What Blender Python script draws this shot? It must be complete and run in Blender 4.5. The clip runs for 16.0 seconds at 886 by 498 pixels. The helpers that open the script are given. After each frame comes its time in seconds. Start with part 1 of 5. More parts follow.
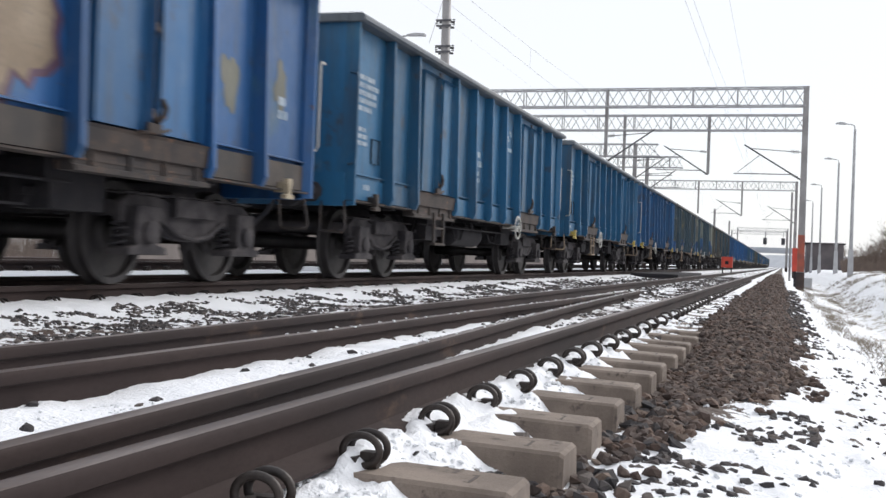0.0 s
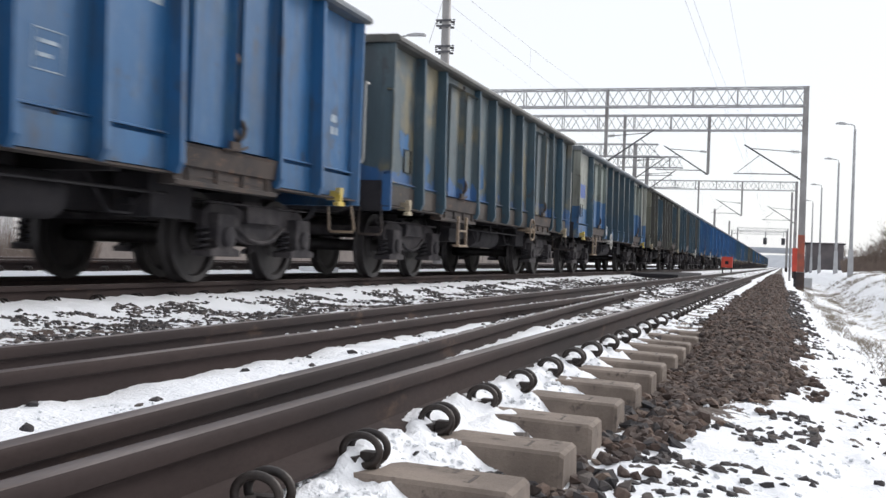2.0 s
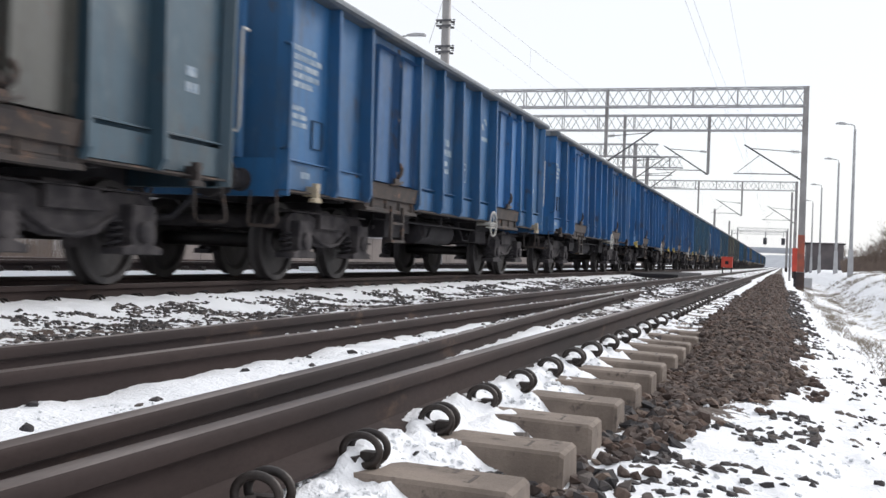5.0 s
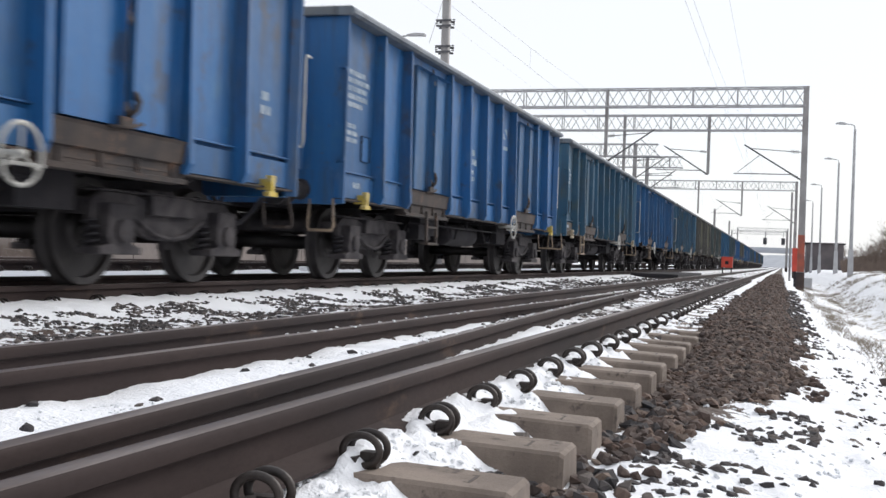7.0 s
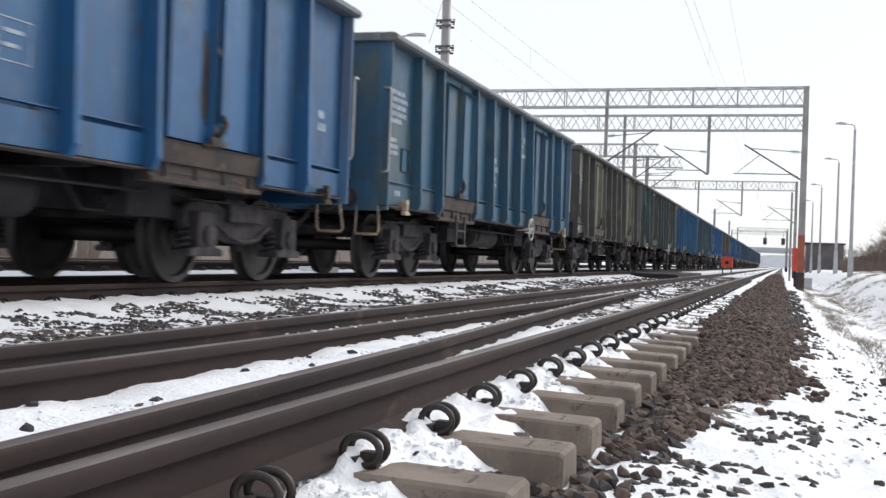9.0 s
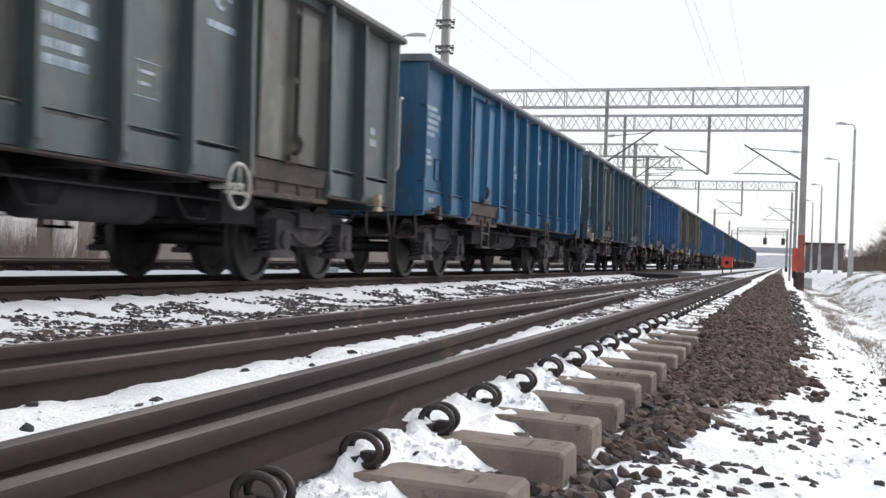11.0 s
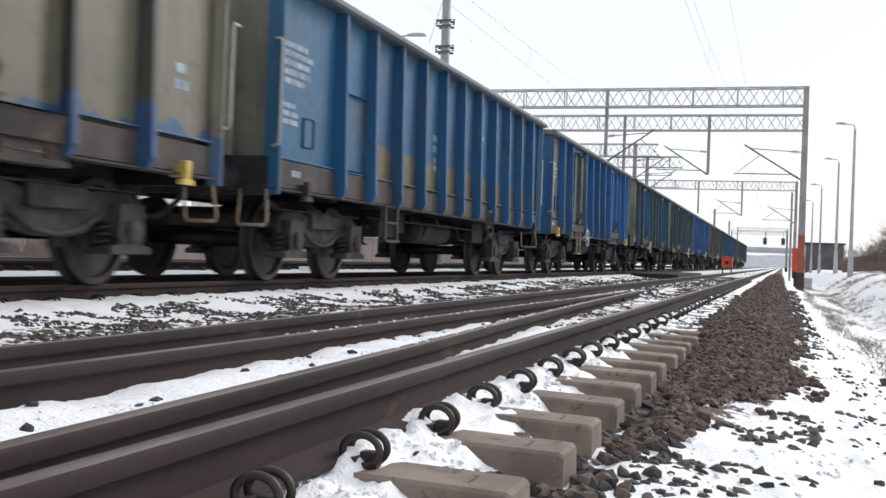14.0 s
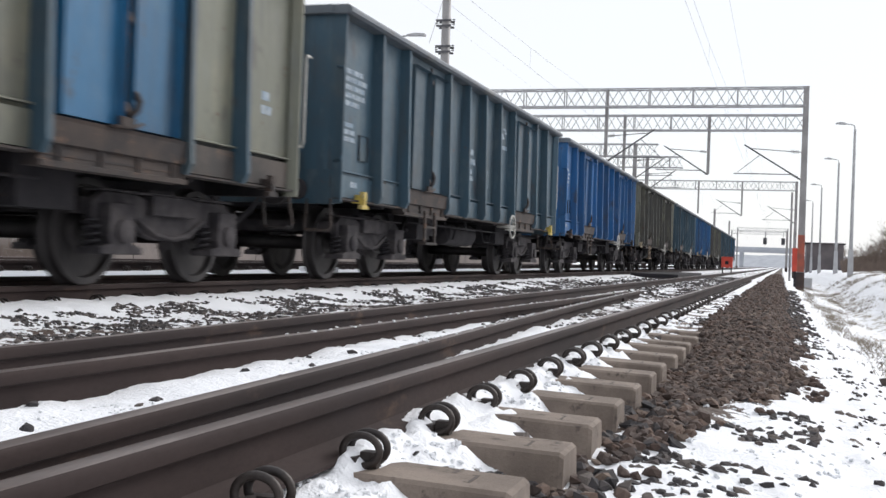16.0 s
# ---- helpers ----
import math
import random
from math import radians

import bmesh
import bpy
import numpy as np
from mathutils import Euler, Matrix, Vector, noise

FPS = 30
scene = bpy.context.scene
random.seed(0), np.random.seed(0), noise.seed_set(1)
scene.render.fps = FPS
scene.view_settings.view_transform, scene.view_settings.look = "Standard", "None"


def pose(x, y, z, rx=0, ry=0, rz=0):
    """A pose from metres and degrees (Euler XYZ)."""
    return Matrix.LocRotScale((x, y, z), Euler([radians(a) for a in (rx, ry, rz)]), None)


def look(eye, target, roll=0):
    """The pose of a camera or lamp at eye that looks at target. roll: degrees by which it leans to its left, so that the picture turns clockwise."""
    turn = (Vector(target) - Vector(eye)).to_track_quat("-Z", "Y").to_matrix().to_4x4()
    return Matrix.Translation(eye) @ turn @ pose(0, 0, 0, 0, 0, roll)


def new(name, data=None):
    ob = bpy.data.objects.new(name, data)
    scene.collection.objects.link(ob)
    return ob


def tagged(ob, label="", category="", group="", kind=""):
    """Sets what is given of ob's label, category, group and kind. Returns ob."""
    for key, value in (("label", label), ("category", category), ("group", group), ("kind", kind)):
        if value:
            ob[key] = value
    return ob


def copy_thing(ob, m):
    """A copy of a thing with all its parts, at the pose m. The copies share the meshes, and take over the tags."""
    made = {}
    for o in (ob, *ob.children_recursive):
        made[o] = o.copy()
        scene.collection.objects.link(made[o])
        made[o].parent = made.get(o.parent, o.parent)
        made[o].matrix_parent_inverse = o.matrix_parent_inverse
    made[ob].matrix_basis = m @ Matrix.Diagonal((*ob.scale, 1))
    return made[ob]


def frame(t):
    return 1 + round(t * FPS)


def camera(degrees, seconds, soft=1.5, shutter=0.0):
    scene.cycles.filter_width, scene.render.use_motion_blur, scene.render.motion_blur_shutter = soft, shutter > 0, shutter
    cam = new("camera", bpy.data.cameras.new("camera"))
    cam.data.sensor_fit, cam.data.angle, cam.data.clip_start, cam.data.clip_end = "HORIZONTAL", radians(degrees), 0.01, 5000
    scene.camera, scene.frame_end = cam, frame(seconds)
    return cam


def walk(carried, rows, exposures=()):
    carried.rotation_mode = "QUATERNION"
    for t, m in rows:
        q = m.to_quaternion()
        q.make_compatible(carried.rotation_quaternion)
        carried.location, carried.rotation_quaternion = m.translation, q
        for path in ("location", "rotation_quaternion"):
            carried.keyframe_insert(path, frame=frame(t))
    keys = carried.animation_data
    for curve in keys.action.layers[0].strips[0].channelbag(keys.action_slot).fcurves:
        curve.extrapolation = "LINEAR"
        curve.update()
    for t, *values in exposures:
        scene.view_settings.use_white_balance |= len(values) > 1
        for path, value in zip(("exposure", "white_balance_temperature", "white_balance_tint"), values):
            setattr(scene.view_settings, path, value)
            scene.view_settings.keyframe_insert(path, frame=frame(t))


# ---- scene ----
cam = camera(44.397, 16.0, soft=1.5, shutter=0.15)
EYE = (0.0, 0.0, 0.389)
VIEW = look(EYE, (-0.29883 * 10, 0.95430 * 10, 0.389 + 0.00524 * 10), 2.112)
walk(cam, [(0.0, VIEW), (16.0, VIEW)], exposures=[(0.0, 0.0), (16.0, 0.0)])

# ---- light: an overcast winter day, a bright even cloud sheet under the sky ----
world = bpy.data.worlds.new("overcast")
scene.world = world
world.use_nodes = True
wn, wl = world.node_tree.nodes, world.node_tree.links
sky = wn.new("ShaderNodeTexSky")
sky.sky_type = "NISHITA"
sky.sun_disc = False
sky.sun_elevation, sky.sun_rotation = radians(40), radians(55)
sky.dust_density = 2.0
cloud = wn.new("ShaderNodeMix")
cloud.data_type = "RGBA"
cloud.inputs[0].default_value = 0.82
cloud.inputs[7].default_value = (7.15, 7.25, 7.45, 1.0)
wl.new(sky.outputs[0], cloud.inputs[6])
wl.new(cloud.outputs[2], wn["Background"].inputs["Color"])
wn["Background"].inputs["Strength"].default_value = 0.15
sun = new("sun", bpy.data.lights.new("sun", "SUN"))
sun.data.energy, sun.data.angle, sun.data.color = 2.1, radians(22), (1.0, 0.985, 0.965)
sun.matrix_world = look((24, 38, 30), (0, 0, 0))

# ---- materials ----
def shader(name):
    m = bpy.data.materials.new(name)
    m.use_nodes = True
    return m, m.node_tree.nodes, m.node_tree.links, m.node_tree.nodes["Principled BSDF"]


def rgb(c):
    return (c[0], c[1], c[2], 1.0)


def coords(n, l, kind="Object", spread=0.0, stretch=(1, 1, 1)):
    """Texture coordinates in metres, moved at random from part to part by up to spread."""
    tc = n.new("ShaderNodeTexCoord")
    mp = n.new("ShaderNodeMapping")
    mp.inputs["Scale"].default_value = stretch
    l.new(tc.outputs[kind], mp.inputs["Vector"])
    if spread:
        info = n.new("ShaderNodeObjectInfo")
        mul = n.new("ShaderNodeMath")
        mul.operation, mul.inputs[1].default_value = "MULTIPLY", spread
        l.new(info.outputs["Random"], mul.inputs[0])
        l.new(mul.outputs[0], mp.inputs["Location"])
    return mp.outputs["Vector"]


def grain(n, l, vec, scale, detail=4.0, rough=0.55):
    t = n.new("ShaderNodeTexNoise")
    t.inputs["Scale"].default_value, t.inputs["Detail"].default_value = scale, detail
    t.inputs["Roughness"].default_value = rough
    l.new(vec, t.inputs["Vector"])
    return t.outputs["Fac"]


def step(n, l, value, low, high):
    r = n.new("ShaderNodeMapRange")
    r.interpolation_type = "SMOOTHSTEP"
    r.inputs["From Min"].default_value, r.inputs["From Max"].default_value = low, high
    l.new(value, r.inputs["Value"])
    return r.outputs["Result"]


def calc(n, l, op, a, b):
    m = n.new("ShaderNodeMath")
    m.operation, m.use_clamp = op, op in ("ADD", "SUBTRACT", "MULTIPLY")
    for socket, v in zip(m.inputs, (a, b)):
        if isinstance(v, (int, float)):
            socket.default_value = v
        else:
            l.new(v, socket)
    return m.outputs[0]


def mix(n, l, fac, a, b):
    m = n.new("ShaderNodeMix")
    m.data_type = "RGBA"
    for socket, v in ((m.inputs[0], fac), (m.inputs[6], a), (m.inputs[7], b)):
        if isinstance(v, tuple):
            socket.default_value = rgb(v)
        elif isinstance(v, (int, float)):
            socket.default_value = v
        else:
            l.new(v, socket)
    return m.outputs[2]


def bump(n, l, bsdf, height, strength, distance=0.01):
    b = n.new("ShaderNodeBump")
    b.inputs["Strength"].default_value, b.inputs["Distance"].default_value = strength, distance
    l.new(height, b.inputs["Height"])
    l.new(b.outputs[0], bsdf.inputs["Normal"])


def surface(name, a, b, scale, rough=0.8, metal=0.0, fine=40.0, relief=0.4, distance=0.01, stain=None, stain_at=0.6, kind="Object", spread=0.0, stretch=(1, 1, 1), shine=0.5):
    """A surface of colour a that turns to b in patches, with fine grain, relief and, where given, stains."""
    m, n, l, bsdf = shader(name)
    vec = coords(n, l, kind, spread, stretch)
    big, small = grain(n, l, vec, scale), grain(n, l, vec, fine, 3.0, 0.7)
    col = mix(n, l, step(n, l, big, 0.35, 0.65), a, b)
    col = mix(n, l, calc(n, l, "MULTIPLY", step(n, l, small, 0.4, 0.75), 0.45), col, tuple(0.55 * v for v in a))
    if stain:
        col = mix(n, l, step(n, l, grain(n, l, vec, scale * 2.7, 6.0, 0.65), stain_at, stain_at + 0.12), col, stain)
    l.new(col, bsdf.inputs["Base Color"])
    bsdf.inputs["Roughness"].default_value, bsdf.inputs["Metallic"].default_value = rough, metal
    bsdf.inputs["Specular IOR Level"].default_value = shine
    bump(n, l, bsdf, small, relief, distance)
    return m


def wagon_paint(name, main, worn, rust=(0.10, 0.05, 0.035), worn_at=0.58, rust_at=0.66, lower=None, lower_top=1.6, ragged=0.12):
    """Old wagon paint: chalked patches, run marks of dirt, rust spots and, where given, another coat on the lower part."""
    m, n, l, bsdf = shader(name)
    vec = coords(n, l, "Object", 30.0)
    runs = coords(n, l, "Object", 30.0, (7.0, 7.0, 0.5))
    coat = main
    if lower:
        still = coords(n, l, "Object")
        sep = n.new("ShaderNodeSeparateXYZ")
        l.new(still, sep.inputs[0])
        edge = calc(n, l, "MULTIPLY", grain(n, l, still, 3.0 if ragged < 0.2 else 2.2, 5.0, 0.6), ragged)
        hgt = n.new("ShaderNodeMath")
        hgt.operation = "SUBTRACT"
        l.new(sep.outputs["Z"], hgt.inputs[0])
        l.new(edge, hgt.inputs[1])
        coat = mix(n, l, step(n, l, hgt.outputs[0], lower_top - 0.06, lower_top - 0.04), lower, main)
    patches = step(n, l, grain(n, l, vec, 1.1, 5.0, 0.6), worn_at, worn_at + 0.16)
    col = mix(n, l, patches, coat, worn)
    info = n.new("ShaderNodeObjectInfo")
    shade = n.new("ShaderNodeHueSaturation")
    tone = n.new("ShaderNodeMapRange")
    tone.inputs["To Min"].default_value, tone.inputs["To Max"].default_value = 0.72, 1.06
    l.new(info.outputs["Random"], tone.inputs["Value"])
    l.new(tone.outputs[0], shade.inputs["Value"])
    l.new(col, shade.inputs["Color"])
    dirt = calc(n, l, "MULTIPLY", step(n, l, grain(n, l, runs, 1.6, 5.0, 0.6), 0.48, 0.72), 0.34)
    col = mix(n, l, dirt, shade.outputs[0], (0.035, 0.036, 0.04))
    smudge = calc(n, l, "MULTIPLY", step(n, l, grain(n, l, coords(n, l, "Object", 55.0, (1.0, 1.4, 0.8)), 0.9, 6.0, 0.7), 0.50, 0.66), 0.28)
    col = mix(n, l, smudge, col, (0.060, 0.062, 0.066))
    chalk = calc(n, l, "MULTIPLY", step(n, l, grain(n, l, coords(n, l, "Object", 80.0, (3.0, 3.0, 0.9)), 2.2, 7.0, 0.7), 0.54, 0.68), 0.14)
    col = mix(n, l, chalk, col, (0.22, 0.25, 0.27))
    soot = calc(n, l, "MULTIPLY", step(n, l, grain(n, l, coords(n, l, "Object", 120.0, (2.2, 2.2, 0.35)), 1.3, 7.0, 0.68), 0.50, 0.68), 0.40)
    col = mix(n, l, soot, col, (0.048, 0.046, 0.043))
    blotch = calc(n, l, "MULTIPLY", step(n, l, grain(n, l, coords(n, l, "Object", 170.0, (1.0, 1.0, 0.7)), 2.4, 7.0, 0.68), 0.585, 0.66), 0.55)
    col = mix(n, l, blotch, col, (0.050, 0.043, 0.042))
    flakes = grain(n, l, vec, 6.0, 8.0, 0.7)
    col = mix(n, l, step(n, l, flakes, rust_at, rust_at + 0.05), col, rust)
    l.new(col, bsdf.inputs["Base Color"])
    l.new(calc(n, l, "ADD", calc(n, l, "MULTIPLY", flakes, 0.4), 0.36), bsdf.inputs["Roughness"])
    bump(n, l, bsdf, calc(n, l, "ADD", calc(n, l, "MULTIPLY", flakes, 0.3), grain(n, l, vec, 1.7, 2.0)), 0.35, 0.03)
    return m


def plain(name, c, rough=0.6, metal=0.0):
    return surface(name, c, tuple(0.8 * v for v in c), 3.0, rough, metal, 30.0, 0.15, 0.004)


RAIL_SIDE = surface("rail_side_rust", (0.041, 0.028, 0.026), (0.024, 0.0175, 0.0175), 1.6, 0.85, 0.0, 60, 0.3, 0.003, (0.072, 0.046, 0.037), 0.58, stretch=(1, 0.35, 1), shine=0.2)
RAIL_TOP = surface("rail_top_worn", (0.080, 0.060, 0.055), (0.160, 0.134, 0.126), 1.6, 0.5, 0.2, 25, 0.12, 0.002, (0.10, 0.07, 0.055), 0.58, stretch=(6, 0.6, 1))
CONCRETE = surface("sleeper_concrete", (0.232, 0.187, 0.156), (0.155, 0.123, 0.103), 5.0, 0.9, 0, 120, 0.5, 0.004, (0.082, 0.064, 0.055), 0.56, spread=20)
PRESSED = surface("pressed_concrete", (0.085, 0.068, 0.058), (0.06, 0.05, 0.045), 9.0, 0.9)
CLIP = surface("clip_black_steel", (0.034, 0.030, 0.030), (0.056, 0.046, 0.042), 9.0, 0.55, 0.5, 90, 0.3, 0.002)


def stone_material(name, tones):
    """Broken ballast: each stone has its own brown or grey."""
    m, n, l, bsdf = shader(name)
    vec = coords(n, l)
    geo = n.new("ShaderNodeNewGeometry")
    ramp = n.new("ShaderNodeValToRGB")
    for i, (p, c) in enumerate(tones):
        el = ramp.color_ramp.elements[i] if i < 2 else ramp.color_ramp.elements.new(p)
        el.position, el.color = p, rgb(c)
    l.new(geo.outputs["Random Per Island"], ramp.inputs["Fac"])
    fine = grain(n, l, vec, 70.0, 4.0, 0.7)
    l.new(mix(n, l, calc(n, l, "MULTIPLY", step(n, l, fine, 0.45, 0.7), 0.5), ramp.outputs[0], (0.05, 0.04, 0.035)), bsdf.inputs["Base Color"])
    bsdf.inputs["Roughness"].default_value = 0.92
    bump(n, l, bsdf, fine, 0.5, 0.006)
    return m


STONE = stone_material("ballast_stone", ((0.0, (0.040, 0.030, 0.027)), (0.35, (0.092, 0.061, 0.049)), (0.6, (0.066, 0.051, 0.046)), (0.85, (0.135, 0.090, 0.070)), (1.0, (0.17, 0.130, 0.105))))
STONE_GREY = stone_material("ballast_stone_grey", ((0.0, (0.026, 0.025, 0.028)), (0.35, (0.055, 0.050, 0.052)), (0.6, (0.046, 0.041, 0.042)), (0.85, (0.092, 0.076, 0.070)), (1.0, (0.14, 0.120, 0.110))))
SNOW = surface("snow", (0.80, 0.81, 0.835), (0.70, 0.715, 0.75), 2.0, 0.65, 0, 45, 0.55, 0.012)
GREY_STEEL = surface("galvanised_steel", (0.44, 0.44, 0.455), (0.34, 0.34, 0.35), 3.0, 0.55, 0.45, 30, 0.2, 0.003)
MAST_PAINT = surface("mast_grey_paint", (0.30, 0.29, 0.29), (0.22, 0.21, 0.21), 1.5, 0.6, 0.1, 20, 0.2, 0.004, (0.12, 0.08, 0.07), 0.64)
POLE_CONCRETE = surface("pole_concrete", (0.42, 0.42, 0.43), (0.33, 0.33, 0.34), 1.2, 0.85, 0, 30, 0.3, 0.004)
RED = surface("signal_red_paint", (0.60, 0.065, 0.035), (0.50, 0.05, 0.03), 3.0, 0.5, 0, 30, 0.1, 0.003)
WIRE = plain("wire_dark", (0.10, 0.10, 0.11), 0.5, 0.4)
WIRE_PALE = plain("wire_pale", (0.40, 0.40, 0.42), 0.5, 0.3)
UNDER = surface("underframe_grime", (0.037, 0.034, 0.038), (0.023, 0.022, 0.026), 4.0, 0.85, 0.1, 50, 0.4, 0.006, (0.055, 0.042, 0.036), 0.6, spread=10, shine=0.25)
BOGIE = surface("bogie_brake_dust", (0.070, 0.063, 0.066), (0.029, 0.027, 0.031), 5.0, 0.9, 0.1, 60, 0.4, 0.005, (0.048, 0.038, 0.033), 0.6, spread=10, shine=0.25)
WHEEL = surface("wheel_steel", (0.052, 0.047, 0.048), (0.034, 0.031, 0.033), 6.0, 0.6, 0.5, 50, 0.2, 0.003)
# rust of sills and fittings; its dark brown also paints the shade in door gaps
RUST_AND_SHADE = surface("rust_and_shade", (0.058, 0.043, 0.037), (0.028, 0.024, 0.025), 3.0, 0.85, 0.1, 40, 0.4, 0.006, (0.150, 0.082, 0.052), 0.57, spread=10)
HAND_WHITE = plain("handrail_pale_paint", (0.46, 0.45, 0.42), 0.6)
HOOK_PALE = plain("bracket_pale_paint", (0.42, 0.35, 0.25), 0.7)
LADDER = surface("ladder_worn_paint", (0.30, 0.225, 0.155), (0.17, 0.125, 0.095), 6.0, 0.7, 0, 40, 0.2, 0.003)
GRIME = surface("plate_grime", (0.080, 0.066, 0.058), (0.042, 0.038, 0.037), 2.5, 0.85, 0, 40, 0.3, 0.004, (0.120, 0.080, 0.055), 0.58, spread=20)
TAN_SPRAY = surface("tan_spray_paint", (0.20, 0.145, 0.095), (0.26, 0.20, 0.14), 2.0, 0.6, 0, 20, 0.1, 0.002, (0.12, 0.10, 0.09), 0.58)
PURPLE_SPRAY = plain("purple_spray_paint", (0.10, 0.050, 0.085), 0.6)
BLUE_PATCH = plain("fresh_blue_paint", (0.030, 0.085, 0.33), 0.5)
CARD = plain("white_card", (0.66, 0.67, 0.68), 0.6)
YELLOW = surface("bracket_yellow_paint", (0.58, 0.42, 0.06), (0.42, 0.34, 0.16), 9.0, 0.6, 0, 50, 0.2, 0.003)
MARKING = surface("marking_white_paint", (0.36, 0.41, 0.46), (0.19, 0.26, 0.33), 8.0, 0.65, 0, 40, 0.1, 0.002, (0.12, 0.17, 0.26), 0.56, spread=15)
WALL_PLASTER = surface("platform_concrete", (0.225, 0.192, 0.176), (0.165, 0.142, 0.134), 0.8, 0.9, 0, 15, 0.3, 0.006, (0.20, 0.17, 0.16), 0.62)

PAINTS = {
    "vivid": wagon_paint("paint_vivid_blue", (0.012, 0.106, 0.285), (0.030, 0.128, 0.270)),
    "blue": wagon_paint("paint_blue", (0.014, 0.100, 0.246), (0.036, 0.124, 0.238)),
    "patched": wagon_paint("paint_blue_patched", (0.013, 0.092, 0.262), (0.040, 0.120, 0.225), worn_at=0.56),
    "teal": wagon_paint("paint_teal_blue", (0.010, 0.102, 0.216), (0.028, 0.128, 0.226)),
    "faded": wagon_paint("paint_faded_blue", (0.026, 0.098, 0.172), (0.062, 0.112, 0.132), worn_at=0.53),
    "slate": wagon_paint("paint_slate_blue", (0.036, 0.080, 0.116), (0.068, 0.104, 0.126), worn_at=0.52),
    "green": wagon_paint("paint_green_grey", (0.058, 0.086, 0.092), (0.105, 0.118, 0.104), worn_at=0.52),
    "grey": wagon_paint("paint_weathered_grey", (0.078, 0.077, 0.070), (0.140, 0.135, 0.104), worn_at=0.52, rust_at=0.62),
    "olive": wagon_paint("paint_olive_beige", (0.134, 0.136, 0.106), (0.190, 0.182, 0.136), worn_at=0.48, rust_at=0.62),
    "beige": wagon_paint("paint_beige", (0.155, 0.160, 0.124), (0.200, 0.194, 0.142), worn_at=0.5, rust_at=0.62),
    "cream": wagon_paint("paint_cream_over_blue", (0.270, 0.280, 0.245), (0.215, 0.220, 0.180), worn_at=0.55, rust_at=0.605, lower=(0.026, 0.108, 0.250), lower_top=1.70),
    "creamdoor": wagon_paint("paint_cream_door_over_blue", (0.190, 0.220, 0.200), (0.215, 0.220, 0.180), worn_at=0.55, rust_at=0.65, lower=(0.026, 0.108, 0.250), lower_top=1.98),
    "brownblue": wagon_paint("paint_grey_over_blue", (0.070, 0.100, 0.114), (0.175, 0.154, 0.098), worn_at=0.49, lower=(0.030, 0.105, 0.260), lower_top=1.14, ragged=0.75),
    "beigefoot": wagon_paint("paint_beige_over_blue", (0.175, 0.166, 0.120), (0.140, 0.136, 0.102), worn_at=0.52, rust_at=0.62, lower=(0.034, 0.105, 0.230), lower_top=0.98, ragged=0.80),
    "greyfoot": wagon_paint("paint_grey_rib_over_blue", (0.062, 0.062, 0.055), (0.085, 0.082, 0.066), worn_at=0.52, rust_at=0.62, lower=(0.025, 0.075, 0.190), lower_top=1.12, ragged=0.9),
    # greyer coat of the top rail, with the sunlit band's paleness in its colour
    "toprail": wagon_paint("paint_grey_sunlit_top_rail", (0.120, 0.140, 0.165), (0.165, 0.168, 0.170), worn_at=0.5),
    "yellowfoot": wagon_paint("paint_blue_over_ochre", (0.014, 0.092, 0.205), (0.032, 0.116, 0.214), lower=(0.165, 0.130, 0.070), lower_top=1.62, ragged=0.34),
}

# ---- mesh helpers ----
def box(bm, x0, x1, y0, y1, z0, z1):
    v = [bm.verts.new((x, y, z)) for z in (z0, z1) for y in (y0, y1) for x in (x0, x1)]
    for f in ((0, 2, 3, 1), (4, 5, 7, 6), (0, 1, 5, 4), (2, 6, 7, 3), (0, 4, 6, 2), (1, 3, 7, 5)):
        bm.faces.new([v[i] for i in f])
    return bm


def prism(bm, outline, axis, a, b, b_outline=None):
    """A closed outline of (u, v) drawn out along axis from a to b; x: (y, z), y: (x, z), z: (x, y)."""
    def at(u, v, c):
        return {"x": (c, u, v), "y": (u, c, v), "z": (u, v, c)}[axis]
    p = [bm.verts.new(at(u, v, a)) for u, v in outline]
    q = [bm.verts.new(at(u, v, b)) for u, v in (b_outline or outline)]
    k = len(p)
    faces = [bm.faces.new(p), bm.faces.new(q[::-1])] + [bm.faces.new((p[i], q[i], q[(i + 1) % k], p[(i + 1) % k])) for i in range(k)]
    bmesh.ops.recalc_face_normals(bm, faces=faces)
    return bm


def tube(bm, points, r, seg=8, closed=False, ends=None):
    """A round bar along points; ends: a second radius at the far end."""
    pts = [Vector(p) for p in points]
    k, rings = len(pts), []
    up = None
    for i, p in enumerate(pts):
        a = pts[i - 1] if (i or closed) else p
        b = pts[(i + 1) % k] if (i < k - 1 or closed) else p
        d = (b - a).normalized()
        if up is None:
            up = Vector((0, 0, 1)) if abs(d.z) < 0.9 else Vector((1, 0, 0))
        side = d.cross(up).normalized()
        up = side.cross(d).normalized()
        rr = r if ends is None else r + (ends - r) * i / (k - 1)
        rings.append([bm.verts.new(p + rr * (math.cos(t) * side + math.sin(t) * up)) for t in (2 * math.pi * j / seg for j in range(seg))])
    faces = []
    for i in range(k if closed else k - 1):
        a, b = rings[i], rings[(i + 1) % k]
        faces += [bm.faces.new((a[j], a[(j + 1) % seg], b[(j + 1) % seg], b[j])) for j in range(seg)]
    if not closed:
        faces += [bm.faces.new(rings[0][::-1]), bm.faces.new(rings[-1])]
    for f in faces:
        f.smooth = seg > 5
    bmesh.ops.recalc_face_normals(bm, faces=faces)
    return bm


